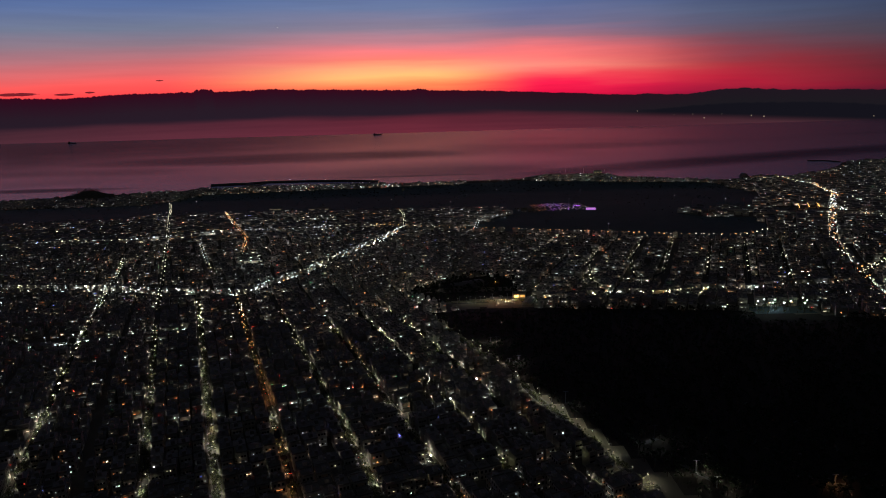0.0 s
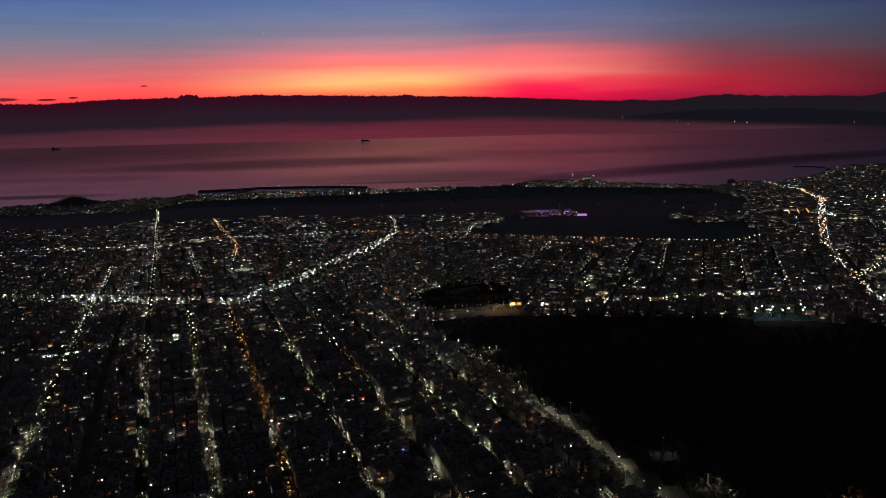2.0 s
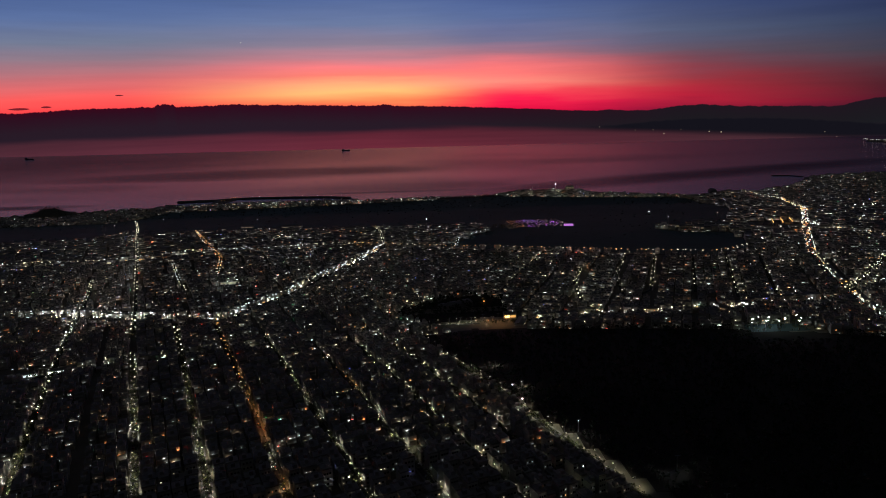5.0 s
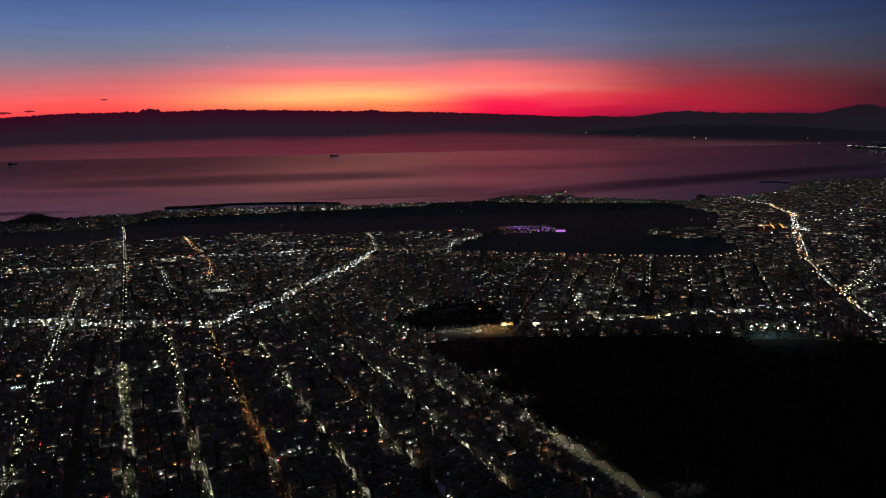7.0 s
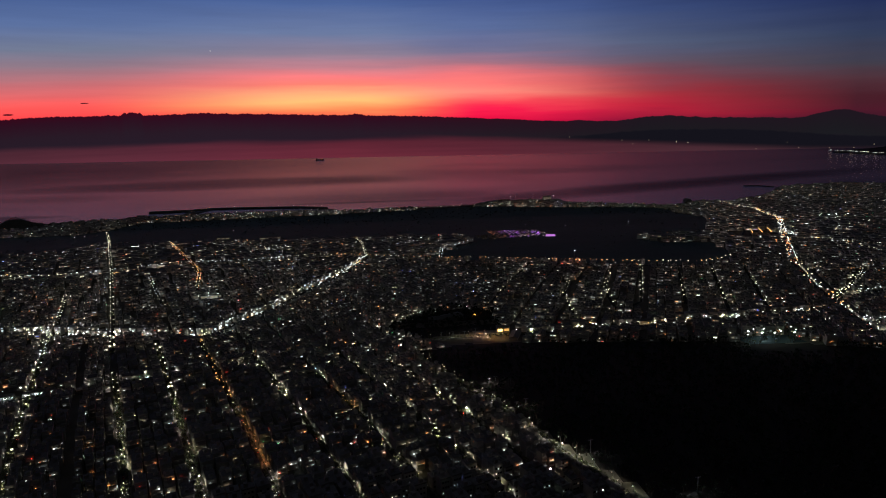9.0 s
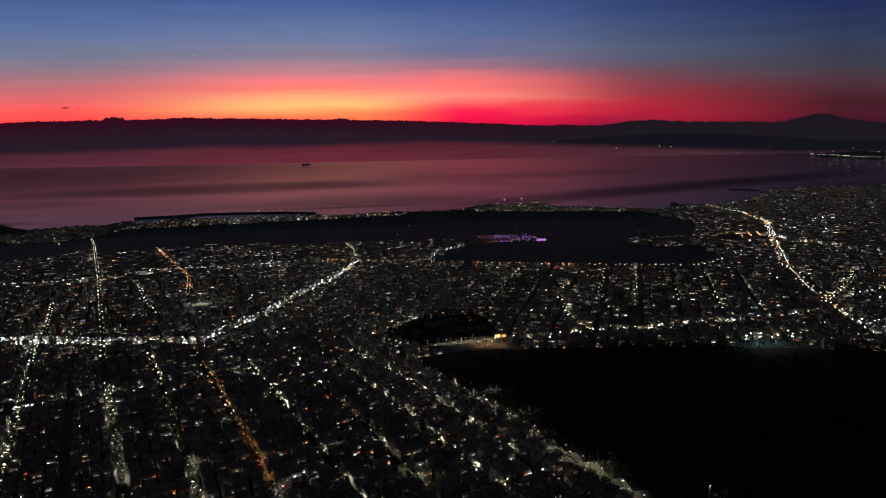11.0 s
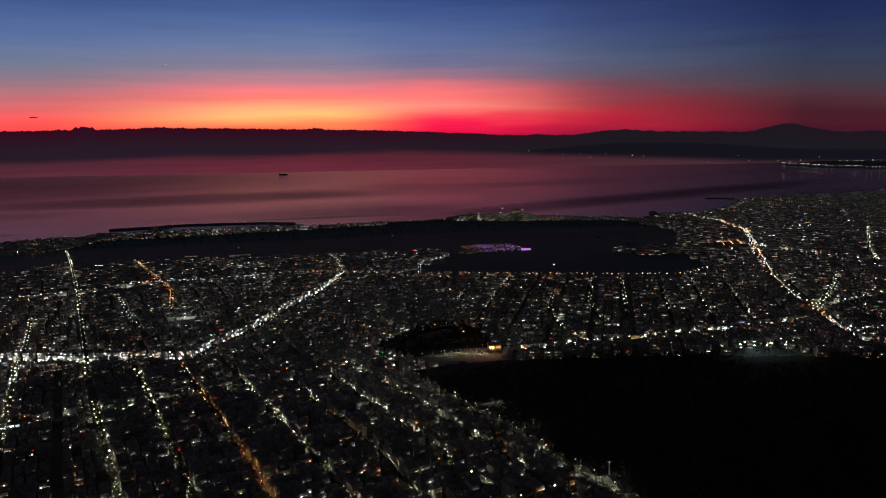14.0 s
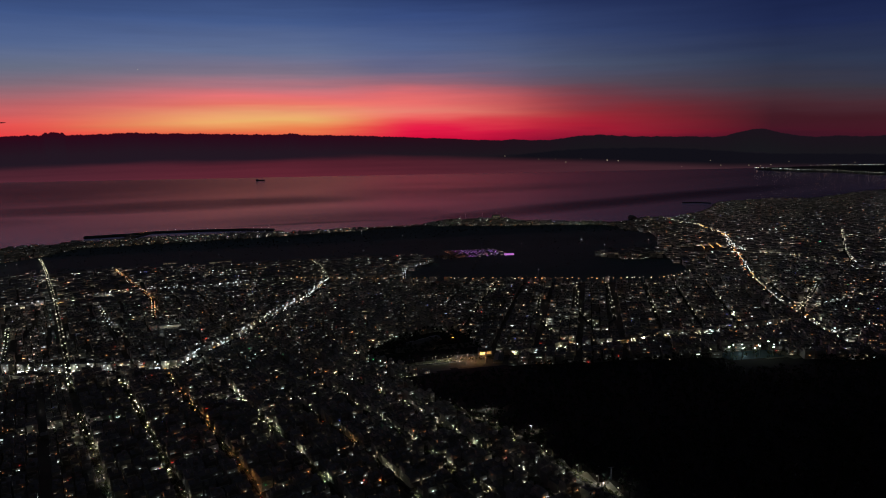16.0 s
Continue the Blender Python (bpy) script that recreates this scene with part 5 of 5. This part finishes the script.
# the marina: breakwaters, quay, lamps, boats
def mole(name, line, wide, high, label):
    b = Buf()
    rows = []
    pts = [p[:2] for p in walk_line(line, 12)] + [line[-1]]
    for i, (x, y) in enumerate(pts):
        (ax, ay), (bx, by) = pts[max(0, i - 1)], pts[min(len(pts) - 1, i + 1)]
        d = math.hypot(bx - ax, by - ay)
        nx, ny = -(by - ay) / d, (bx - ax) / d
        row = []
        for o, h in ((-1.0, -2.0), (-0.75, 0.5), (-0.45, 1.0), (0.45, 1.0), (0.75, 0.6), (1.0, -2.0)):
            w = wide * o + rng.uniform(-0.8, 0.8)
            row.append((x + nx * w, y + ny * w, h if h < 0 else h * high + rng.uniform(-0.3, 0.3)))
        rows.append(row)
    for a, c in zip(rows, rows[1:]):
        for k in range(5):
            b.face([a[k], a[k + 1], c[k + 1], c[k]], "rock")
    b.face([p for p in rows[0]], "rock")
    b.face([p for p in rows[-1][::-1]], "rock")
    return b.thing(name, label, "breakwater", kind="structure")


mole("breakwater", [(-720, 2478), (-640, 2508), (-480, 2500), (-330, 2478), (-222, 2440)], 9, 4.0, "long dark rock breakwater round the marina")
mole("breakwater", [(-846, 2462), (-780, 2466), (-720, 2478), (-690, 2440), (-700, 2370)], 13, 4.5, "dark rock spur at the mouth of the marina")
mole("quay", [(-690, 2380), (-664, 2440), (-640, 2500)], 9, 2.6, "stone quay of the marina under yellow lamps")
mole("breakwater", [(1600, 2640), (1560, 2690), (1500, 2700)], 4, 2.0, "short rock mole of the small harbour")
mole("breakwater", [(1060, 2280), (1075, 2330)], 16, 9.0, "dark rocky point at the shore")
mole("breakwater", [(330, 2420), (400, 2480), (455, 2492)], 10, 3.5, "dark rocky spit beside the football ground")


def pier_lamp(x, y, kind, size):
    root = tagged(new("pier_lamp"), "lamp post on the pier of the marina", "lamp post", "lamps of the marina")
    root.matrix_basis = pose(x, y, 2.0)
    b = Buf()
    b.box(0, 0, 0, 0.2, 0.2, 7, mat="metal")
    part("pole", b, root)
    b = Buf()
    b.box(0, 0, 7, size, size, size * 0.8, mat=kind, bottom=True)
    part("lantern", b, root, "glowing lantern")


for x, y, _, _ in walk_line([(-640, 2497), (-480, 2488), (-330, 2466), (-235, 2440)], 27):
    pier_lamp(x, y, "win_white" if rng.random() < 0.7 else "win_warm", 0.9)
for x, y, _, _ in walk_line([(-690, 2384), (-664, 2440), (-640, 2496)], 16):
    pier_lamp(x, y, "flood_sodium", 0.6)
for k in range(46):
    x = rng.uniform(-690, -180)
    pier_lamp(x, shore(x) - rng.uniform(2, 70), rng.choice(("win_white", "win_warm", "win_warm", "win_orange")), rng.uniform(0.5, 1.0))


def boat_thing(x, y, turn, long):
    root = tagged(new("sailing_boat"), "white sailing boat moored in the marina", "boat", "boats in the marina")
    root.matrix_basis = pose(x, y, 0.0, 0, 0, turn)
    b = Buf()
    deck = [(-0.5, 0.14), (-0.1, 0.17), (0.3, 0.12), (0.5, 0.0), (0.3, -0.12), (-0.1, -0.17), (-0.5, -0.14)]
    top = [(a * long, c * long, 1.3) for a, c in deck]
    low = [(a * long * 0.9, c * long * 0.7, -0.4) for a, c in deck]
    b.face(top, "plaster")
    for k in range(7):
        b.face([low[k], top[k], top[(k + 1) % 7], low[(k + 1) % 7]][::-1], "plaster")
    part("hull", b, root)
    b = Buf()
    b.box(-0.05 * long, 0, 1.3, long * 0.35, long * 0.16, 0.9, mat="plaster", top="glass")
    part("cabin", b, root)
    b = Buf()
    b.box(0.05 * long, 0, 1.3, 0.2, 0.2, long * 1.25, mat="metal")
    part("mast", b, root)


for k in range(26):
    boat_thing(-640 + 16 * k + rng.uniform(-4, 4), 2420 + rng.uniform(-25, 35), rng.uniform(70, 110), rng.uniform(10, 17))


def ship_thing(x, y, turn, long):
    root = tagged(new("cargo_ship"), "dark cargo ship lying at anchor on the open sea", "ship", "ships at sea")
    root.matrix_basis = pose(x, y, 0.0, 0, 0, turn)
    b = Buf()
    deck = [(-0.5, 0.07), (0.36, 0.07), (0.5, 0.0), (0.36, -0.07), (-0.5, -0.07)]
    top = [(a * long, c * long, 4 if a < .4 else 5.5) for a, c in deck]
    low = [(a * long * 0.94, c * long * 0.8, -2) for a, c in deck]
    b.face(top, "hull")
    for k in range(5):
        b.face([low[k], top[k], top[(k + 1) % 5], low[(k + 1) % 5]][::-1], "hull")
    part("hull", b, root)
    b = Buf()
    b.box(-0.36 * long, 0, 4, long * 0.12, long * 0.12, 6, mat="hull")
    b.box(-0.36 * long, 0, 10, long * 0.06, long * 0.06, 2.5, mat="hull")
    part("bridge_house", b, root)
    for k in (0, 1, 2):
        b = Buf()
        b.box((0.3 - 0.2 * k) * long, 0, 4, 1.2, 1.2, 4.5, mat="hull")
        part("crane", b, root)


ship_thing(-445, 4930, 6, 62)
ship_thing(-2680, 4930, -20, 78)


# the depot with its three rows of orange lamps, and the white canopy in front
b = Buf()
ribbon(b, [(735, 1300), (790, 1385)], 34, 0.3, "asphalt")
b.thing("depot_yard", "asphalt bus depot under rows of orange lamps", "yard", kind="structure")
for k in range(3):
    root = tagged(new("lamp_row"), "row of orange lamps over the depot yard", "lamps", "lamp rows of the depot")
    for j in range(9):
        x, y = 722 + 21 * k + 4.0 * j, 1302 + 2 * k + 8.2 * j
        z = height(x, y)
        b = Buf()
        b.box(x, y, z, 0.25, 0.25, 8, mat="metal")
        part("pole", b, root)
        b = Buf()
        b.box(x, y, z + 8, 7.5, 0.7, 0.45, 0.438, 0.899, mat="depot_lamp")
        part("strip_lamp", b, root, "glowing orange strip")
hall(742, 1272, 46, 10, 6, -14, "long canopy with a bright white front", "canopy", ("shop_white", 7))

# lamps and sheds of the open field
for x, y, kind in ((-271, 1325, "white"), (-262, 1338, "warm"), (-250, 1352, "warm"), (-243, 1361, "white"), (-232, 1340, "warm"), (-224, 1352, "white"), (-258, 1320, "warm"),
                   (410, 1585, "white"), (330, 1660, "white"), (650, 1480, "white"), (560, 1440, "white"), (700, 1500, "warm"), (590, 1640, "white"), (-40, 1660, "sodium"), (30, 1640, "white"),
                   (300, 1140, "white"), (-320, 1760, "white"), (-130, 1800, "warm"), (-420, 1800, "white"), (80, 1900, "white"), (-700, 1900, "white"), (-905, 1925, "white"), (-880, 1925, "white"),
                   (-850, 1850, "warm"), (-780, 1770, "white"), (-800, 1760, "white"), (180, 2050, "white"), (-250, 2050, "sodium"), (420, 1950, "white")):
    mast_thing(x, y, 12, kind, 2, "lone lamp mast over the dark field", 0.3)
for x, y, w, turn in ((-180, 1330, 40, 20), (-60, 1530, 46, 0), (-130, 1560, 30, 0), (600, 1372, 50, -20), (545, 1345, 40, -30), (570, 1300, 34, 10), (-300, 1640, 50, 5), (-420, 1690, 30, 0), (20, 1560, 34, 12)):
    hall(x, y, w, 14, 6, turn, "long shed on the open field, its front lit", "shed", ("shed_glow", 3))
sheet("playing_field", [(1090, 1585), (1150, 1578), (1158, 1628), (1095, 1632)], "turf", 0.3, "floodlit green playing field among houses", "pitch")
for x, y in ((1092, 1590), (1112, 1588), (1135, 1586), (1152, 1600), (1100, 1630), (1140, 1628)):
    mast_thing(x, y, 14, "green", 2, size=0.8)

# lamps in the wood
for x, y, kind, high in ((124, 336, "white", 9), (134, 300, "warm", 6), (138, 284, "warm", 6), (196, 284, "sodium", 5), (56, 472, "warm", 3.6), (64, 478, "warm", 3.6),
                         (46, 533, "warm", 3.6), (52, 537, "warm", 3.6), (84, 391, "white", 8)):
    mast_thing(x, y, high, kind, 1, "single lamp post among the pines", 0.05, 0.6)
b = Buf()
ribbon(b, [(49, 465), (62, 475)], 1.6, 0.32, "asphalt", 8)
ribbon(b, [(38, 529), (50, 536)], 1.6, 0.36, "asphalt", 8)
ribbon(b, [(116, 331), (126, 337)], 1.6, 0.40, "asphalt", 8)
ribbon(b, [(130, 306), (140, 286)], 1.4, 0.44, "asphalt", 8)
ribbon(b, [(190, 284), (202, 282)], 1.6, 0.48, "asphalt", 8)
b.thing("lane", "short paved lanes running into the dark wood", "lane", kind="structure")


# the far harbour across the bay
def build_far_shore():
    b = Buf()
    hills = [(4000, 4300, 700, 240, 5), (4700, 5100, 900, 420, 22)]
    line = [(3080, 4420), (3140, 4260), (3180, 4080), (3330, 3950), (3400, 3640), (3600, 3500), (4400, 3200), (6200, 3200), (6200, 5600), (4200, 5300), (3800, 4750), (3400, 4560)]
    def high(x, y):
        if not inside(x, y, line):
            return -3.0
        return 4.0 + sum(h * math.exp(-((x - a) / c) ** 2 - ((y - d) / e) ** 2) for a, d, c, e, h in hills)
    xs, ys = list(range(3040, 4700, 40)) + [5000, 5500, 6200], list(range(3160, 5640, 40))
    for y in ys:
        for x in xs:
            b.v.append((x, y, high(x, y)))
    w = len(xs)
    for j in range(len(ys) - 1):
        for i in range(w - 1):
            k = j * w + i
            b.f.append((k, k + 1, k + w + 1, k + w))
            b.m.append("litter")
    b.thing("far_shore", "low dark land with a harbour across the bay", "land", kind="structure")
    c = Buf()
    n = 0
    while n < 900:
        kind = rng.random()
        if kind < 0.16:      # along the mole and the quay
            k, t = rng.randrange(0, 5), rng.random()
            (ax, ay), (bx, by) = line[k], line[k + 1]
            x, y = ax + (bx - ax) * t + 14, ay + (by - ay) * t + 6
        elif kind < 0.3:     # the inner quay
            t = rng.random() ** 0.6
            x, y = 3480 + 900 * t + rng.uniform(-20, 20), 4480 - 420 * t + rng.uniform(-25, 25)
        else:                # the town behind
            x, y = rng.uniform(4050, 5600), rng.uniform(4350, 5450)
        if not inside(x, y, line):
            continue
        n += 1
        z, s = high(x, y) - 0.5, rng.uniform(1.2, 3.4)
        # s: lantern size, enlarged to stand in for glare across the bay
        c.box(x, y, z, 0.8, 0.8, 9, mat="metal")
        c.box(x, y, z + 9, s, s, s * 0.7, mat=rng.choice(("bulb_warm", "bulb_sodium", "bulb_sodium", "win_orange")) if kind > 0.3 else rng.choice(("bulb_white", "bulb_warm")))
    c.thing("harbour_lights", "lights of the harbour town across the bay", "lights", kind="stuff")


build_far_shore()
